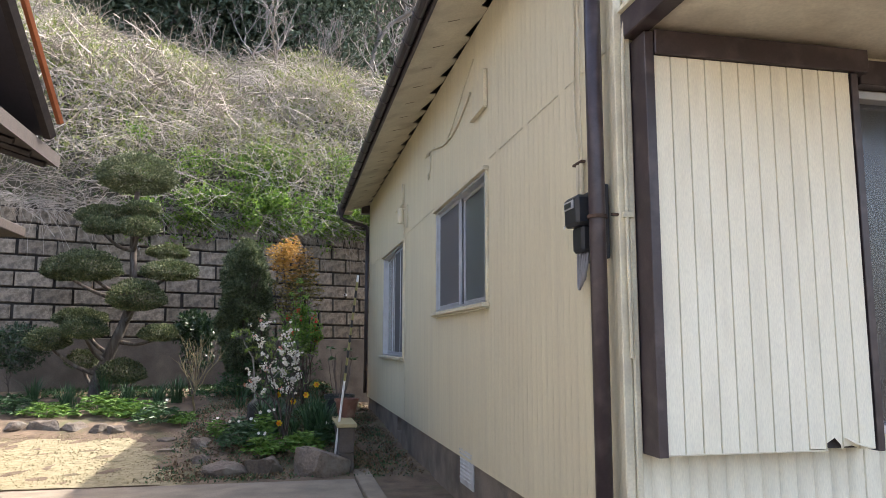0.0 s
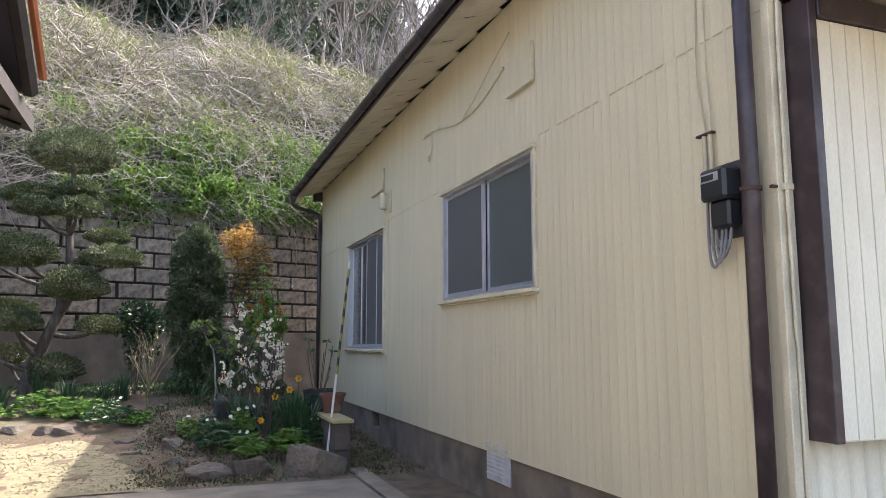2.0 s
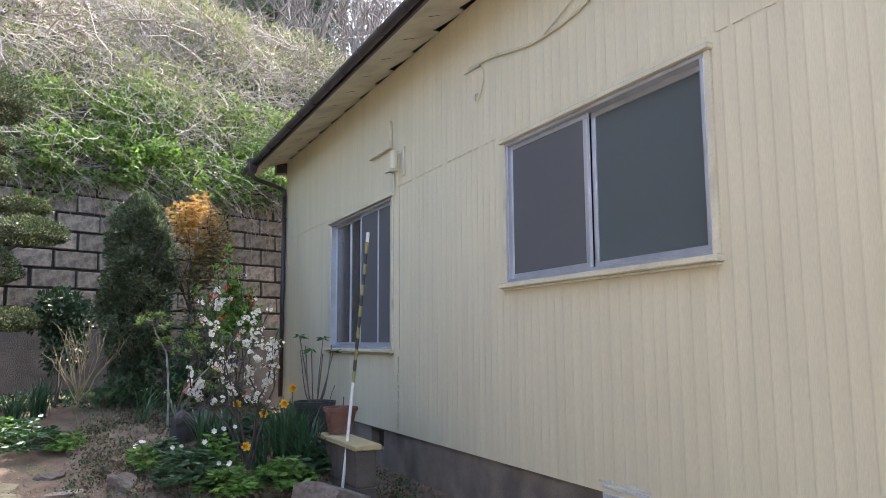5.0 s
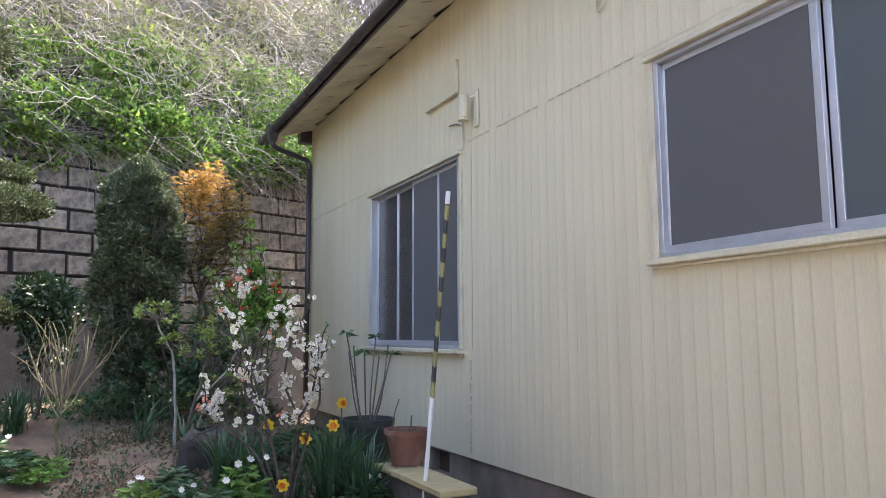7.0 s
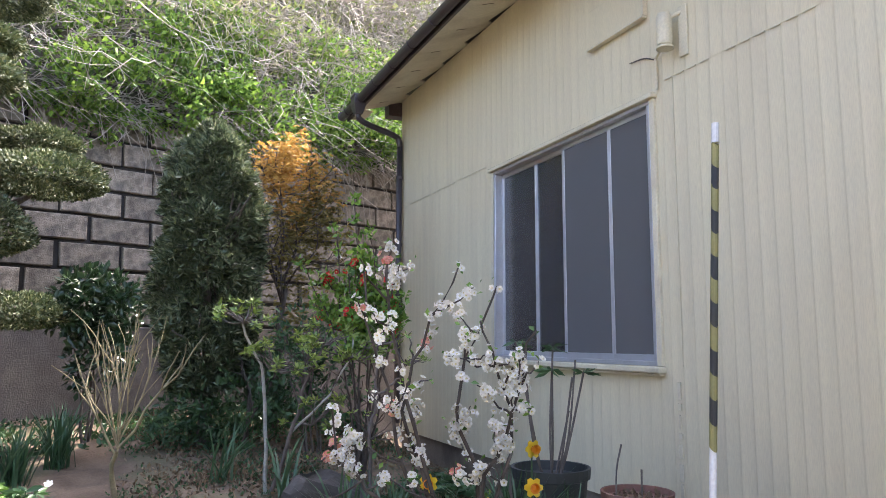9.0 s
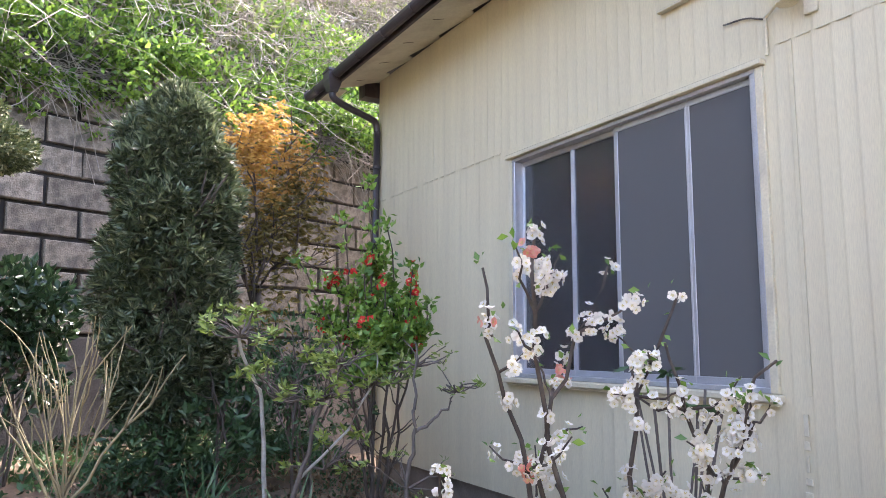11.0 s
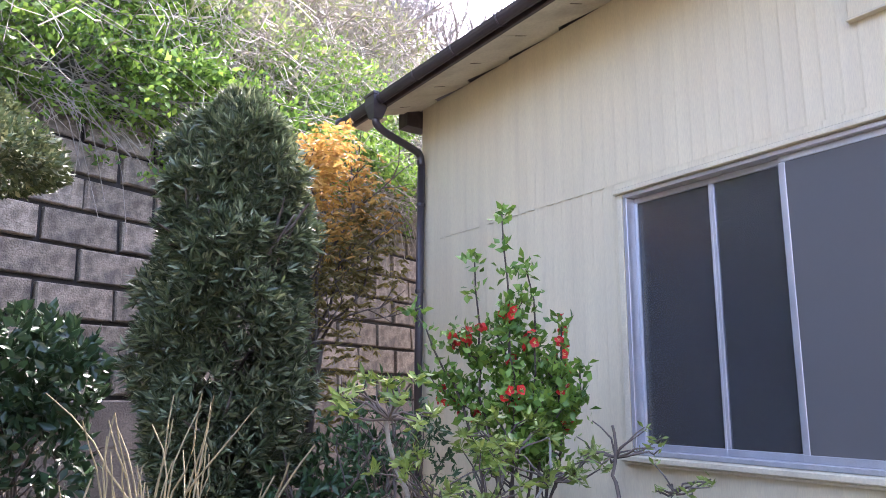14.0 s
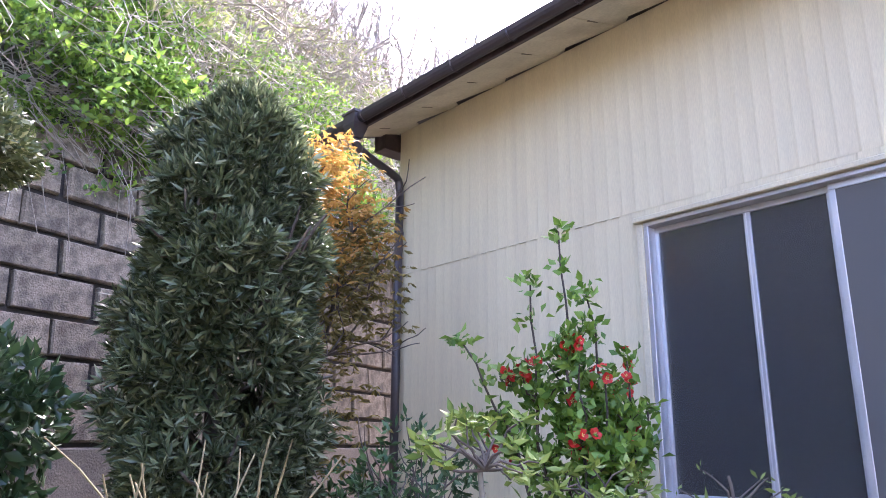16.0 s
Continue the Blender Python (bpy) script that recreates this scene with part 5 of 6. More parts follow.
def leafy_mound(name, label, at, r, h, n, size, width, mat, seed, flowers=0, flower_mat=None):
    """A low bed plant: leaf stalks from one foot, palmate leaves in a mound, a few flowers."""
    rng = np.random.default_rng(seed)
    t = thing(name, label, "plant", at)
    a, q = rng.uniform(0, 6.28, n), np.sqrt(rng.uniform(0, 1, n))
    tip = np.stack([np.cos(a) * q * r, np.sin(a) * q * r, h * (1 - 0.75 * q ** 2) * rng.uniform(0.6, 1.05, n)], 1)
    k = 4
    s = np.linspace(0, 1, k)[None, :, None]
    foot = tip * [0.15, 0.15, 0]
    path = foot[:, None] * (1 - s) + tip[:, None] * s + np.array([0, 0, 1.0]) * (s * (1 - s)) * h * 0.5
    finish("stalk", np_mesh("stalk", *tubes_np(path, np.full((n, k), 0.0022), 3)), mat, t)
    m = 7
    p = np.repeat(tip, m, 0)
    ang = np.tile(np.linspace(-2.0, 2.0, m), n) + np.repeat(a, m)
    d = np.stack([np.cos(ang), np.sin(ang), rng.uniform(-0.3, 0.35, n * m)], 1)
    v, f = leaves_np(p, d, rng.uniform(*size, n * m), width, rng)
    finish("foliage", np_mesh("foliage", v, f), mat, t)
    if flowers:
        a, q = rng.uniform(0, 6.28, flowers), np.sqrt(rng.uniform(0, 1, flowers)) * 0.8
        p = np.stack([np.cos(a) * q * r, np.sin(a) * q * r, h * rng.uniform(0.95, 1.25, flowers)], 1)
        v, f = flower_np(rng, p, unit(rng, flowers) * 0.5 + [-0.2, -0.8, 0.6], rng.uniform(0.014, 0.022, flowers), 6)
        finish("blossom", np_mesh("blossom", v, f), flower_mat, t)
    return t


BED = "low leafy plants in the garden bed"
for i, (x, y, r, h, n, mat, fl, what) in enumerate((
        (-2.92, 7.55, 0.30, 0.24, 95, L_DARKBED, 1, "dark green mound with pale pink flowers"), (-3.42, 7.9, 0.32, 0.26, 100, L_PEONY, 0, "bright green mound of bed leaves"),
        (-3.15, 7.75, 0.2, 0.26, 50, L_PEONY, 0, "bright green mound of bed leaves"), (-4.35, 8.0, 0.35, 0.22, 70, L_PEONY, 0, "bright green mound of bed leaves"),
        (-1.82, 6.0, 0.24, 0.24, 80, L_DARKBED, 4, "dark green lobed bed plant with white flowers"), (-1.60, 5.78, 0.20, 0.18, 65, L_PEONY, 2, "fresh green bed plant with white flowers"),
        (-1.22, 5.75, 0.24, 0.22, 75, L_PEONY, 0, "yellowish green sprawling bed plant"), (-2.12, 6.35, 0.12, 0.2, 22, L_PEONY, 3, "small plant with cream flowers"),
        (-1.62, 6.15, 0.16, 0.32, 45, L_PEONY, 3, "upright fresh green plant with white flowers"), (-3.75, 8.2, 0.3, 0.3, 90, L_PEONY, 0, "bright green mound of bed leaves"), (-2.62, 7.5, 0.16, 0.14, 40, L_PEONY, 0, "bright green mound of bed leaves"), (-1.45, 6.75, 0.2, 0.2, 50, L_DARKBED, 0, "dark green sprawling bed plant"), (-1.9, 6.7, 0.15, 0.15, 30, L_DARKBED, 0, "dark green sprawling bed plant"), (-1.0, 7.2, 0.3, 0.22, 70, L_DARKBED, 0, "dark green sprawling bed plant"), (-4.8, 8.3, 0.35, 0.3, 80, L_DARKBED, 0, "dark green sprawling bed plant"), (-0.95, 5.95, 0.2, 0.2, 60, L_DARKBED, 2, "dark green sprawling bed plant"))):
    leafy_mound("bed_plant", what + " in bare soil", (x, y, ground_z(x, y) - 0.01), r, h, n, (0.05, 0.095), 0.32, mat, 70 + i, fl, PETAL_WHITE)["group"] = BED


def blade_clump(name, label, at, n, length, spread_, seed, group=""):
    """A clump of strap leaves that arch over at the ends."""
    rng = np.random.default_rng(seed)
    a = rng.uniform(0, 6.28, n)
    lean = rng.uniform(0.05, 1.0, n) * spread_
    k = 6
    s = np.linspace(0, 1, k)[None]
    ln = rng.uniform(0.6, 1.1, n)[:, None] * length
    out = (lean[:, None] * s + lean[:, None] * 0.9 * s ** 3) * ln
    z = ln * s * (1 - 0.35 * lean[:, None] * s ** 2)
    foot = rng.normal(size=(n, 2)) * 0.035
    c = np.stack([foot[:, :1] + out * np.cos(a)[:, None], foot[:, 1:] + out * np.sin(a)[:, None], z - 0.02], 2)
    w = (np.array([0.7, 1, 1, 0.9, 0.6, 0.08]) * 0.0075)[None, :, None]
    side = np.stack([-np.sin(a), np.cos(a), 0 * a], 1)[:, None]
    v = np.stack([c - side * w, c + side * w], 2).reshape(-1, 3)
    i = np.arange(n * k).reshape(n, k)
    f = np.stack([i[:, :-1] * 2, i[:, :-1] * 2 + 1, i[:, 1:] * 2 + 1, i[:, 1:] * 2], -1).reshape(-1, 4)
    t = thing(name, label, "plant", at, group)
    finish("foliage", np_mesh("foliage", v, f), L_BLADE, t)
    return t


def daffodil(at, height, face, seed):
    """One daffodil on its stalk: six petals and a trumpet."""
    rng = np.random.default_rng(seed)
    t = thing("daffodil", "yellow daffodil with orange trumpet on a green stalk", "flower", at, "daffodils in the bed")
    f = Vector(face).normalized()
    top = Vector((0, 0, height))
    part("stalk", tube_bm(curve_points([(0.02, 0.03, -0.02), (0.01, 0.02, height * 0.6), top - f * 0.01 + Vector((0, 0, 0.01)), top], 4), 0.0035, 6), L_BLADE, t)
    v, q = flower_np(rng, np.array([top]), np.array([f]), np.array([0.035]), 6, 0.12, 0.75)
    finish("petals", np_mesh("petals", v, q), PETAL_YELLOW, t)
    bm = lathe_bm([(0.009, 0), (0.012, 0.012), (0.014, 0.022), (0.019, 0.028), (0.016, 0.027), (0.009, 0.008)], 12)
    bmesh.ops.transform(bm, verts=bm.verts, matrix=Matrix.Translation(top) @ f.to_track_quat("Z", "Y").to_matrix().to_4x4())
    part("trumpet", bm, PETAL_ORANGE, t)


for i, (x, y, z) in enumerate(((-1.47, 6.23, 0.70), (-1.175, 5.97, 0.71), (-1.06, 6.17, 0.81), (-1.45, 5.95, 0.42), (-1.31, 6.04, 0.64))):
    g = ground_z(x, y)
    daffodil((x, y, g), z - g, (-0.5 + 0.25 * (i % 3), -1, 0.05), 90 + i)
for i, (x, y, n, ln, sp) in enumerate(((-1.50, 6.55, 110, 0.44, 0.35), (-1.62, 6.75, 60, 0.42, 0.4), (-4.7, 8.7, 70, 0.45, 0.4), (-2.9, 8.9, 60, 0.42, 0.4), (-1.10, 6.25, 120, 0.52, 0.45), (-0.98, 6.05, 95, 0.50, 0.5), (-1.02, 6.42, 90, 0.50, 0.4), (-1.3, 6.2, 30, 0.3, 0.5), (-3.5, 8.55, 70, 0.42, 0.35),
                                         (-3.1, 8.6, 60, 0.40, 0.4), (-4.2, 8.4, 70, 0.42, 0.4), (-3.85, 8.9, 60, 0.45, 0.4), (-2.0, 8.2, 16, 0.5, 0.8), (-1.75, 7.6, 12, 0.42, 0.8))):
    blade_clump("strap_leaf_clump", "clump of dark green strap leaves in the bed", (x, y, ground_z(x, y)), n, ln, sp, 110 + i, "strap-leaf clumps in the bed")


def build_litter():
    """Moss, small weeds and fallen leaves on the soil."""
    rng = np.random.default_rng(131)
    for name, label, n, area, size, mat in (("ground_weeds", "low weeds and moss on the soil", 9000, (-2.6, -0.1, 4.95, 11.2), (0.015, 0.04), L_DARKBED),
                                            ("leaf_litter", "dry brown fallen leaves and crumbs on the soil", 13000, (-2.5, -0.05, 5.0, 11.4), (0.018, 0.045), LITTER),
                                            ("back_weeds", "low weeds along the foot of the block wall", 4200, (-5.0, -0.4, 9.2, 11.6), (0.03, 0.07), L_DARKBED)):
        x, y = rng.uniform(area[0], area[1], n), rng.uniform(area[2], area[3], n)
        keep = (np.sin(x * 5.1 + y * 2.0) + np.sin(y * 4.3 - x * 1.7) + rng.normal(size=n) * 1.2 > -0.2) & (y < wall_y(x, 0.6) - 0.06)
        x, y = x[keep], y[keep]
        p = np.array([(a, b, ground_z(a, b) + 0.004) for a, b in zip(x, y)])
        m = 3
        p = np.repeat(p, m, 0) + rng.normal(size=(len(p) * m, 3)) * [0.03, 0.03, 0.002]
        d = unit(rng, len(p)) + [0, 0, 0.35 if mat is not LITTER else 0.1]
        d[:, 2] = np.abs(d[:, 2])
        v, f = leaves_np(p, d, rng.uniform(*size, len(p)), 0.5, rng)
        tagged(finish(name, np_mesh(name, v, f), mat), label, "weeds", kind="stuff")
    n = 9000
    x, y = rng.uniform(-6.0, -2.2, n), rng.uniform(4.9, 7.2, n)
    p = np.array([(a, b, ground_z(a, b) + 0.013) for a, b in zip(x, y)])
    v, f = leaves_np(p, unit(rng, n) * [1, 1, 0.4] + [0, 0, 0.15], rng.uniform(0.008, 0.02, n), 0.8, rng)
    tagged(finish("gravel_grains", np_mesh("gravel_grains", v, f), GRAVEL), "loose gravel grains on the yard", "gravel", kind="stuff")


LITTER = leaf_material("leaf_litter", (0.09, 0.06, 0.034), (0.25, 0.18, 0.105), 0.8, 0.1)
build_litter()

# ---- stones, rock, low wall, pots, pole ----


def stone(name, label, at, size, seed, mat=STONE, turn=0.0, group="", flat=0.75):
    """A weathered boulder: noisy, faceted, sunk a little into the ground."""
    bm = bmesh.new()
    bmesh.ops.create_icosphere(bm, subdivisions=4, radius=1)
    r = random.Random(seed * 7 + 1)
    cuts = [(Vector((r.gauss(0, 1), r.gauss(0, 1), r.gauss(0, 0.8))).normalized(), r.uniform(0.50, 0.80)) for _ in range(14)]
    for v in bm.verts:
        n = v.co.normalized()
        o = Vector((seed * 3.1, seed * 1.7, seed))
        k = 1.2 + 0.05 * noise.noise(n * 3 + o) + 0.035 * noise.noise(n * 8 + o) + 0.02 * noise.noise(n * 17 + o)
        c = n * (1 + 0.15 * noise.noise(n * 1.3 + o))
        for a, far in cuts:
            e = c.dot(a)
            if e > far:
                c -= a * (e - far) * 0.92
        c *= k
        c.z = min(c.z, flat + 0.2 * noise.noise(n * 1.5 + o * 2))
        v.co = Vector((c.x * size[0], c.y * size[1], c.z * size[2]))
    ob = part(name, bm, mat)
    ob.matrix_basis = pose(*at, 0, 0, turn)
    return tagged(ob, label, "stone", group)


EDGE = "stones edging the garden bed"
for i, (x, y, a, b, c, t) in enumerate(((-1.05, 5.22, 0.29, 0.17, 0.27, 6), (-1.55, 5.38, 0.20, 0.14, 0.17, 14), (-1.93, 5.38, 0.20, 0.15, 0.15, -10), (-2.22, 5.78, 0.13, 0.12, 0.10, 20), (-2.26, 6.12, 0.11, 0.12, 0.12, 0),
                                        (-3.35, 7.25, 0.13, 0.1, 0.13, 0), (-3.55, 7.32, 0.12, 0.1, 0.12, 30), (-3.82, 7.38, 0.16, 0.12, 0.12, 10), (-4.15, 7.42, 0.19, 0.13, 0.14, -8), (-4.5, 7.5, 0.16, 0.13, 0.11, 15), (-2.75, 6.95, 0.12, 0.1, 0.07, 15))):
    stone("edging_stone", "weathered grey-brown stone edging the bed", (x, y, ground_z(x, y - 0.15) + c * 0.12), (a, b, c), i + 1, STONE, t, EDGE)
stone("stepping_stone", "pale flat stepping stone in the yard", (-2.62, 6.45, ground_z(-2.62, 6.45)), (0.17, 0.1, 0.035), 21, SLAB, 10, "", 0.5)
stone("garden_rock", "large dark angular rock among the flowers", (-1.58, 7.25, ground_z(-1.58, 7.25) - 0.01), (0.34, 0.17, 0.26), 5, DARK_ROCK, 25, "", 0.9)


def build_low_wall():
    w = thing("low_wall", "low dark block wall with a weathered yellowish cap board", "low wall", (-0.79, 5.24, 0))
    for i in range(2):
        for k in range(2):
            part("block", box_bm((-0.075, 0.0 + k * 0.4 + 0.004 + 0.0 * i, -0.06 + i * 0.25), (0.075, k * 0.4 + 0.396, -0.06 + i * 0.25 + 0.246), 0.006), PILLAR, w)
    part("cap", box_bm((-0.10, -0.03, 0.438), (0.10, 0.59, 0.475), 0.006), YELLOW_WOOD, w, "weathered yellow cap board")
    part("cap", box_bm((-0.10, 0.60, 0.438), (0.10, 0.84, 0.470), 0.006), YELLOW_WOOD, w, "weathered yellow cap board")


build_low_wall()


def build_pots():
    t = thing("flower_pot", "terracotta plastic flower pot with dry soil", "flower pot", (-0.74, 5.95, 0.474))
    part("pot", lathe_bm([(0.088, 0.0), (0.122, 0.165), (0.134, 0.168), (0.136, 0.195), (0.126, 0.195), (0.118, 0.172), (0.0001, 0.165)], 32), TERRACOTTA, t, smooth=False)
    rng = np.random.default_rng(141)
    n = 260
    a, q = rng.uniform(0, 6.28, n), np.sqrt(rng.uniform(0, 1, n)) * 0.11
    p = np.stack([np.cos(a) * q, np.sin(a) * q, 0.17 + 0 * q], 1)
    v, f = leaves_np(p, unit(rng, n) + [0, 0, 0.2], rng.uniform(0.012, 0.03, n), 0.5, rng)
    finish("soil", np_mesh("soil", v, f), LITTER, t, "dry crumbly soil")
    part("dead_stem", tube_bm([(0.02, 0, 0.16), (0.03, 0.01, 0.27)], 0.004, 6), GREY_BARK, t)
    part("dead_stem", tube_bm(curve_points([(-0.08, 0.02, 0.16), (-0.07, 0.03, 0.27), (-0.03, 0.05, 0.36)], 3), 0.0035, 6), GREY_BARK, t)
    t = thing("flower_pot", "wide dark plastic pot with tall leggy stems", "flower pot", (-0.78, 6.50, ground_z(-0.78, 6.50) - 0.01))
    part("pot", lathe_bm([(0.13, 0.0), (0.160, 0.395), (0.172, 0.40), (0.176, 0.445), (0.162, 0.445), (0.155, 0.405), (0.0001, 0.395)], 32), DARK_POT, t)
    for i in range(9):
        a = i * 2.4
        r = 0.05 + 0.012 * (i % 4)
        top = (math.cos(a) * (r + 0.09), math.sin(a) * (r + 0.09), rng.uniform(0.85, 1.1) if i % 2 else rng.uniform(0.65, 0.95))
        mid = (math.cos(a) * (r + 0.03) + rng.uniform(-0.03, 0.03), math.sin(a) * (r + 0.03), top[2] * 0.62)
        part("stem", tube_bm(curve_points([(math.cos(a) * r * 0.6, math.sin(a) * r * 0.6, 0.385), mid, top], 4), 0.005, 6), GREY_BARK, t)
        if i % 2:
            m = 13
            ang = rng.uniform(0, 6.28, m)
            d = np.stack([np.cos(ang), np.sin(ang), rng.uniform(-0.5, 0.3, m)], 1)
            v, f = leaves_np(np.repeat([top], m, 0), d, rng.uniform(0.05, 0.09, m), 0.26, rng)
            finish("leaf_tuft", np_mesh("leaf_tuft", v, f), L_DARKBED, t)
    # striped pole
    foot, top = Vector((-0.895, 5.44, 0.10)), Vector((-0.677, 5.54, 1.98))
    t = thing("striped_pole", "leaning yellow and black striped pole with white foot", "pole", tuple(foot))
    d = top - foot
    part("white_shaft", tube_bm([(0, 0, 0), d * 0.42], 0.0115, 12), WHITE, t, smooth=False)
    n = 13
    for i in range(n):
        a, b = 0.42 + 0.54 * i / n, 0.42 + 0.54 * (i + 1) / n
        bm = tube_bm([d * a, d * b], 0.0125, 12)
        half = [f for f in bm.faces]
        for v in bm.verts:
            v.co += d.normalized() * 0.012 * math.sin(math.atan2(v.co.y - d.y * a, v.co.x - d.x * a))
        part("stripe", bm, POLE_BLACK if i % 2 else POLE_YELLOW, t)
    part("cap", tube_bm([d * 0.962, d * 1.0], 0.0135, 12), WHITE, t)


build_pots()

# ---- fittings on the walls ----


def build_fittings():
    m = thing("electricity_meter", "black electricity meter on a dark board with grey cables", "meter")
    part("board", box_bm((-0.032, 0.815, 1.635), (-0.010, 1.05, 1.97), 0.004), METER_BOARD, m)
    bm = box_bm((-0.135, 0.885, 1.795), (-0.033, 1.045, 1.935), 0.014)
    part("casing", bm, METER, m)
    part("terminal_cover", box_bm((-0.105, 0.90, 1.675), (-0.033, 1.02, 1.797), 0.012), METER, m)
    part("display", box_bm((-0.139, 0.92, 1.875), (-0.134, 1.03, 1.915), 0.002), ALU, m, "small grey display")
    part("display_glass", box_bm((-0.141, 0.945, 1.882), (-0.1385, 1.02, 1.906)), METER, m)
    part("seal", tube_bm([(-0.139, 1.033, 1.80), (-0.134, 1.033, 1.80)], 0.008, 10), WHITE, m)
    for k, (y, z) in enumerate(((1.085, 1.515), (1.06, 1.53), (1.03, 1.55))):
        part("cable", tube_bm(curve_points([(-0.04, y + 0.015, 1.93 if k == 0 else 1.70), (-0.045, y + 0.012, 1.6), (-0.06, y - 0.03, z), (-0.07, y - 0.085, z + 0.05), (-0.065, y - 0.10, 1.68)], 6), 0.0072, 8), GREY_CABLE, m, smooth=True)
    for y in (1.125, 1.085):
        part("conduit", tube_bm([(-0.022, y, 1.93), (-0.022, y, 2.15)], 0.011, 8), TRIM, m)
    part("conduit_clamp", box_bm((-0.035, 1.06, 2.13), (-0.010, 1.17, 2.142), 0.002), RUST_AND_HOLE, m)
    part("cable", tube_bm(curve_points([(-0.018, 1.12, 2.15), (-0.016, 1.17, 2.45), (-0.016, 1.15, 3.0), (-0.016, 1.17, 3.7)], 5), 0.005, 6), TRIM, m)
    part("cable", tube_bm(curve_points([(-0.016, 1.09, 2.15), (-0.016, 1.10, 2.6), (-0.016, 1.09, 3.7)], 5), 0.004, 6), TRIM, m)
    part("cable", tube_bm(curve_points([(-0.014, 0.90, 1.63), (-0.014, 0.93, 1.1), (-0.014, 0.90, 0.7), (-0.014, 0.88, 0.5)], 5), 0.005, 6), TRIM, m)
    c = thing("corner_cable", "cream cables running down the front corner", "cable")
    part("cable", tube_bm(curve_points([(0.06, 0.70, 2.74), (0.035, 0.70, 2.70), (0.02, 0.702, 2.5), (0.018, 0.702, 1.9), (0.022, 0.702, 1.2)], 5), 0.008, 8), TRIM, c)
    part("clip", box_bm((0.0, 0.694, 1.80), (0.05, 0.712, 1.825), 0.002), TRIM, c)
    # covered wall openings
    for y0, y1, z0, z1 in ((2.83, 3.22, 3.0, 3.27), (6.70, 7.22, 2.995, 3.24)):
        b = thing("wall_hatch", "small cream sheet cover over a wall opening", "wall cover", group="sheet covers under the eave")
        part("sheet", box_bm((-0.020, y0, z0), (-0.009, y1, z1), 0.002), SIDING, b)
        part("lower_lip", box_bm((-0.045, y0 - 0.01, z0 - 0.014), (-0.009, y1, z0 - 0.001), 0.003), TRIM, b)
        part("side_lip", box_bm((-0.04, y0 - 0.014, z0), (-0.009, y0 - 0.001, z1 + 0.01), 0.003), TRIM, b)
    l = thing("outdoor_lamp", "old cream outdoor lamp socket on a bracket", "lamp")
    part("backplate", box_bm((-0.022, 6.38, 2.66), (-0.009, 6.44, 2.93), 0.003), TRIM, l)
    bm = lathe_bm([(0.02, 0.0), (0.036, 0.012), (0.04, 0.03), (0.04, 0.15), (0.034, 0.175), (0.012, 0.185)], 18)
    bmesh.ops.translate(bm, verts=bm.verts, vec=(-0.085, 6.47, 2.72))
    part("housing", bm, TRIM, l)
    part("rim", lathe_on((-0.085, 6.47, 2.705), [(0.03, 0), (0.044, 0.004), (0.044, 0.014), (0.03, 0.018)]), TRIM, l)
    part("arm", tube_bm([(-0.085, 6.47, 2.86), (-0.012, 6.42, 2.90)], 0.012, 8), TRIM, l)
    part("conduit", tube_bm([(-0.02, 6.62, 2.55), (-0.02, 6.62, 2.72), (-0.05, 6.52, 2.76)], 0.008, 8), TRIM, l)
    part("loose_wire", tube_bm(curve_points([(-0.014, 6.63, 2.72), (-0.016, 6.72, 2.76), (-0.016, 6.84, 2.775)], 4), 0.004, 6), BARK, l)
    c = thing("wall_cable", "dusty cream cable sagging along the upper wall", "cable")
    part("cable", tube_bm(curve_points([(-0.016, 5.15, 3.23), (-0.018, 4.8, 3.20), (-0.016, 4.45, 3.13), (-0.018, 4.2, 3.10), (-0.016, 3.8, 3.12), (-0.018, 3.3, 3.26)], 6), 0.010, 7), TRIM, c)
    part("cable", tube_bm(curve_points([(-0.016, 4.2, 3.10), (-0.016, 3.9, 3.20), (-0.016, 3.45, 3.40), (-0.016, 3.2, 3.5)], 5), 0.005, 6), TRIM, c)
    part("stub", tube_bm([(-0.016, 5.22, 3.215), (-0.018, 4.98, 3.205)], 0.008, 6), TRIM, c)
    part("hanging_loop", tube_bm(curve_points([(-0.016, 4.95, 3.2), (-0.018, 4.93, 3.08), (-0.02, 5.0, 2.95), (-0.02, 5.05, 2.95), (-0.02, 5.05, 3.0), (-0.02, 5.01, 2.99)], 6), 0.006, 6), TRIM, c)
    v = thing("foundation_vent", "white louvred vent cover on the foundation", "vent")
    part("plate", box_bm((0.0, 3.32, 0.155), (0.016, 3.73, 0.395), 0.004), VENT, v)
    part("rim", box_bm((-0.008, 3.35, 0.385), (0.0, 3.72, 0.40), 0.002), VENT, v)
    part("rim", box_bm((-0.008, 3.35, 0.195), (0.0, 3.72, 0.21), 0.002), VENT, v)
    for k in range(5):
        z = 0.235 + k * 0.03
        bm = box_bm((-0.004, 3.37, z), (0.0, 3.70, z + 0.004))
        for q in bm.verts:
            if q.co.x < -0.002 and q.co.z < z + 0.002:
                q.co.x -= 0.006
        part("louvre", bm, VENT, v)
    rng = random.Random(3)
    y = 3.34
    while y < 3.74:
        part("sealant", box_bm((-0.004, y, 0.408), (0.012, y + 0.035, 0.418 + rng.uniform(0, 0.018)), 0.003), VENT, v)
        y += 0.042
    f = thing("siding_joint", "peeling pale filler in a vertical siding joint below the window", "wall joint")
    y, z = 6.545, 1.03
    while z > 0.42:
        h = rng.uniform(0.03, 0.09)
        w = rng.uniform(0.006, 0.016)
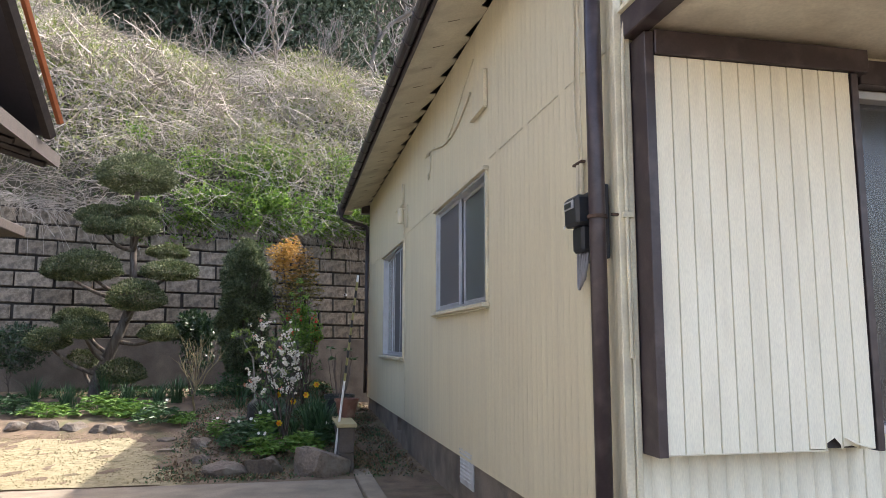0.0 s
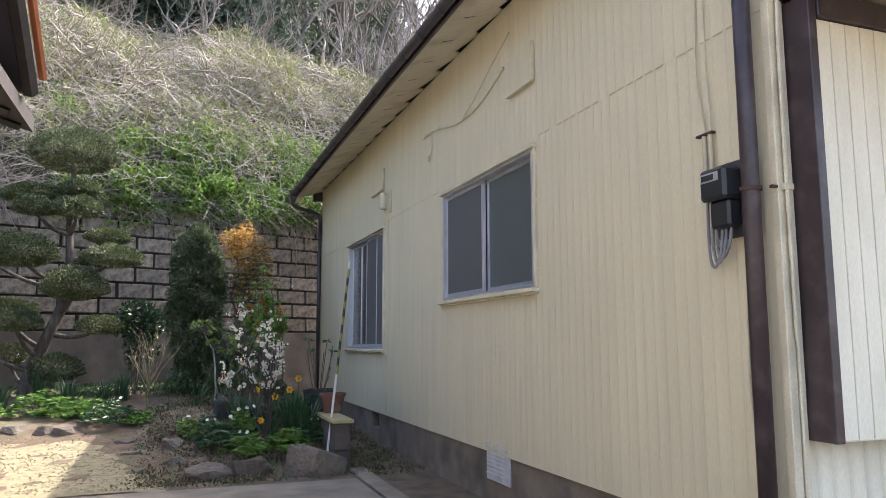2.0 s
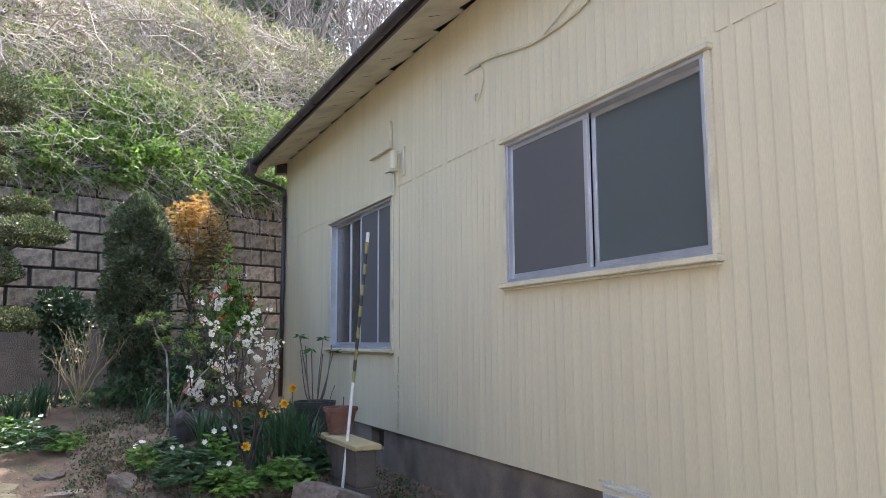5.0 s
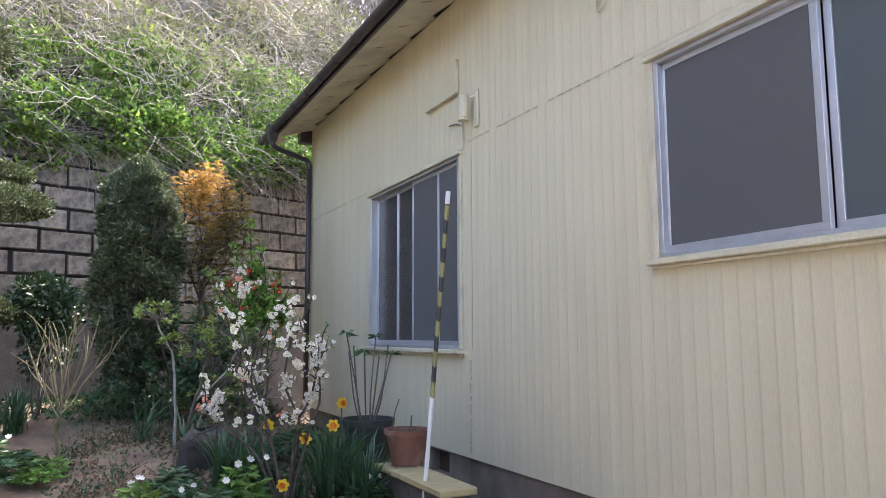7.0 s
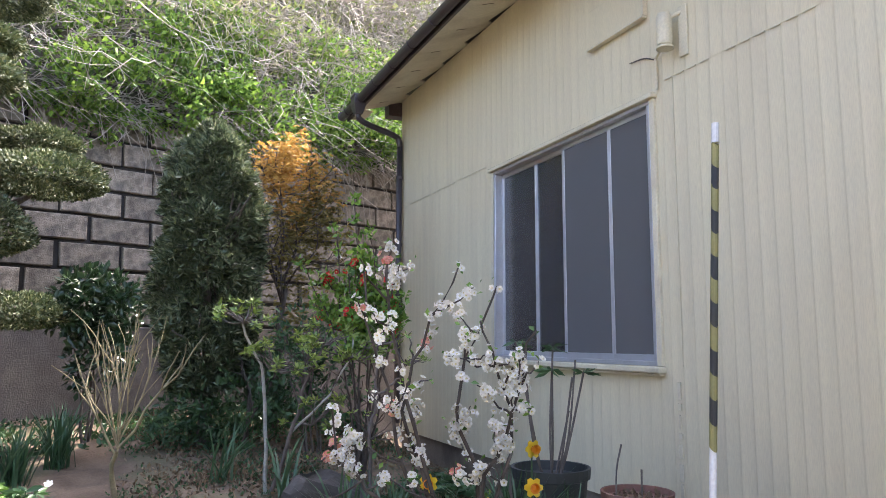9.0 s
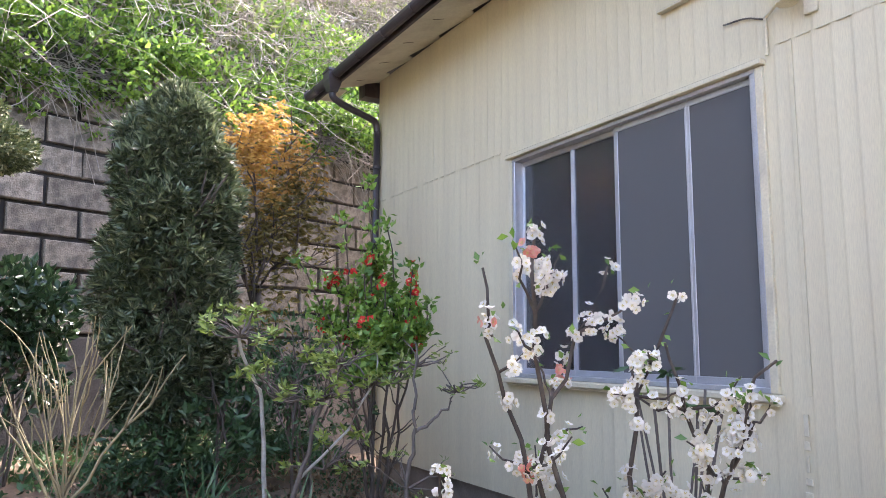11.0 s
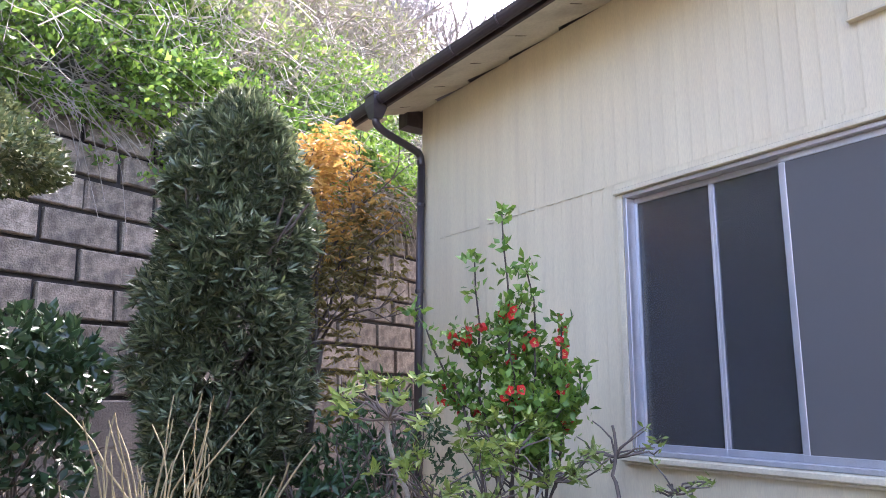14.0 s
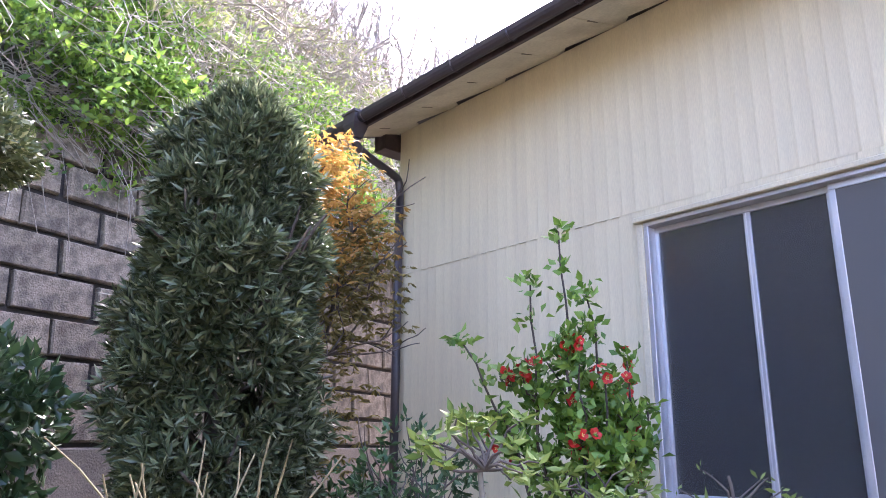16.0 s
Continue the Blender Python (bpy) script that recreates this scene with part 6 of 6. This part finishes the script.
        part("filler", box_bm((-0.009 - rng.uniform(0, 0.004), y - w, z - h), (-0.0045, y + w, z - 0.004), 0.002), TRIM, f)
        z -= h + rng.uniform(0.0, 0.03)
        y += rng.uniform(-0.004, 0.004)
    part("joint_strip", box_bm((-0.0075, 6.512, 1.10), (-0.0045, 6.532, 2.585), 0.001), SIDING, f)
    p = thing("weep_pipe", "short pale drain pipe stub in the block wall", "pipe")
    q = Vector((-0.30, wall_y(-0.30, 2.2), 2.2))
    part("stub", tube_bm([q + Vector((0.03, 0.08, 0)), q + Vector((-0.03, -0.09, 0))], 0.026, 14), VENT, p)
    # solid dark disc on the stub's end paints the shade inside it
    part("bore", tube_bm([q + Vector((-0.03, -0.088, 0)), q + Vector((-0.0305, -0.0925, 0))], 0.019, 14), RUST_AND_HOLE, p)


build_fittings()

# ---- neighbouring house ----


def build_neighbour():
    h = thing("neighbour_house", "neighbour's old house with dark timber eaves and white plaster gable", "house", (-4.2, 1.0, 0))
    o = Vector((4.15, -1.0, 0))

    def b(name, lo, hi, mat, bevel=0.004, label=""):
        return part(name, box_bm(Vector(lo) + o, Vector(hi) + o, bevel), mat, h, label)

    b("wall", (-9.0, -3.2, 0), (-4.3, 3.2, 2.75), PLASTER)
    b("gable_wall", (-4.45, -3.0, 2.75), (-3.85, 3.3, 4.2), PLASTER)
    for y in (3.05, 2.55, 2.05, 1.5):
        b("post", (-3.86, y, 2.8), (-3.80, y + 0.09, 4.2), DARK_WOOD)
    bm = bmesh.new()
    prof = [(-3.28, 2.73), (-3.28, 2.84), (-4.35, 3.18), (-4.35, 3.06)]
    ends = [[bm.verts.new(Vector((x, y, z)) + o) for x, z in prof] for y in (-3.5, 4.42)]
    for k in range(4):
        bm.faces.new((ends[0][k], ends[0][(k + 1) % 4], ends[1][(k + 1) % 4], ends[1][k]))
    bm.faces.new(ends[0][::-1])
    bm.faces.new(ends[1])
    part("pent_roof", bm, DARK_WOOD, h)
    y = -3.3
    while y < 4.4:
        part("rafter", tube_bm([Vector((-3.34, y, 2.72)) + o, Vector((-4.3, y, 3.03)) + o], 0.028, 4), DARK_WOOD, h)
        y += 0.36
    # sloping verge with its row of edge tiles
    a, c = Vector((-3.24, 3.98, 2.99)), Vector((-3.24, -0.3, 5.61))
    for off, out, r, mat, nm in ((0.02, 0.07, 0.03, ORANGE_TILE, "verge_tile"), (-0.09, 0.0, 0.055, DARK_WOOD, "bargeboard")):
        part(nm, tube_bm([a + Vector((out, 0, off)) + o, c + Vector((out, 0, off)) + o], r, 6), mat, h)
    bm = bmesh.new()
    q = [bm.verts.new(v + o) for v in (a, c, c + Vector((-4, 0, 0)), a + Vector((-4, 0, 0)))]
    bm.faces.new(q)
    q2 = [bm.verts.new(v + o + Vector((0, 0, -0.1))) for v in (a, c, c + Vector((-4, 0, 0)), a + Vector((-4, 0, 0)))]
    bm.faces.new(q2[::-1])
    for k in range(4):
        bm.faces.new((q[k], q[(k + 1) % 4], q2[(k + 1) % 4], q2[k]))
    part("upper_roof", bm, ROOF, h)
    b("lean_to_roof", (-7.0, 3.3, 2.30), (-3.92, 5.7, 2.40), DARK_WOOD, 0.01)
    b("lean_to_wall", (-7.0, 3.2, 0), (-4.9, 5.2, 2.30), DARK_WOOD, 0.01)


build_neighbour()
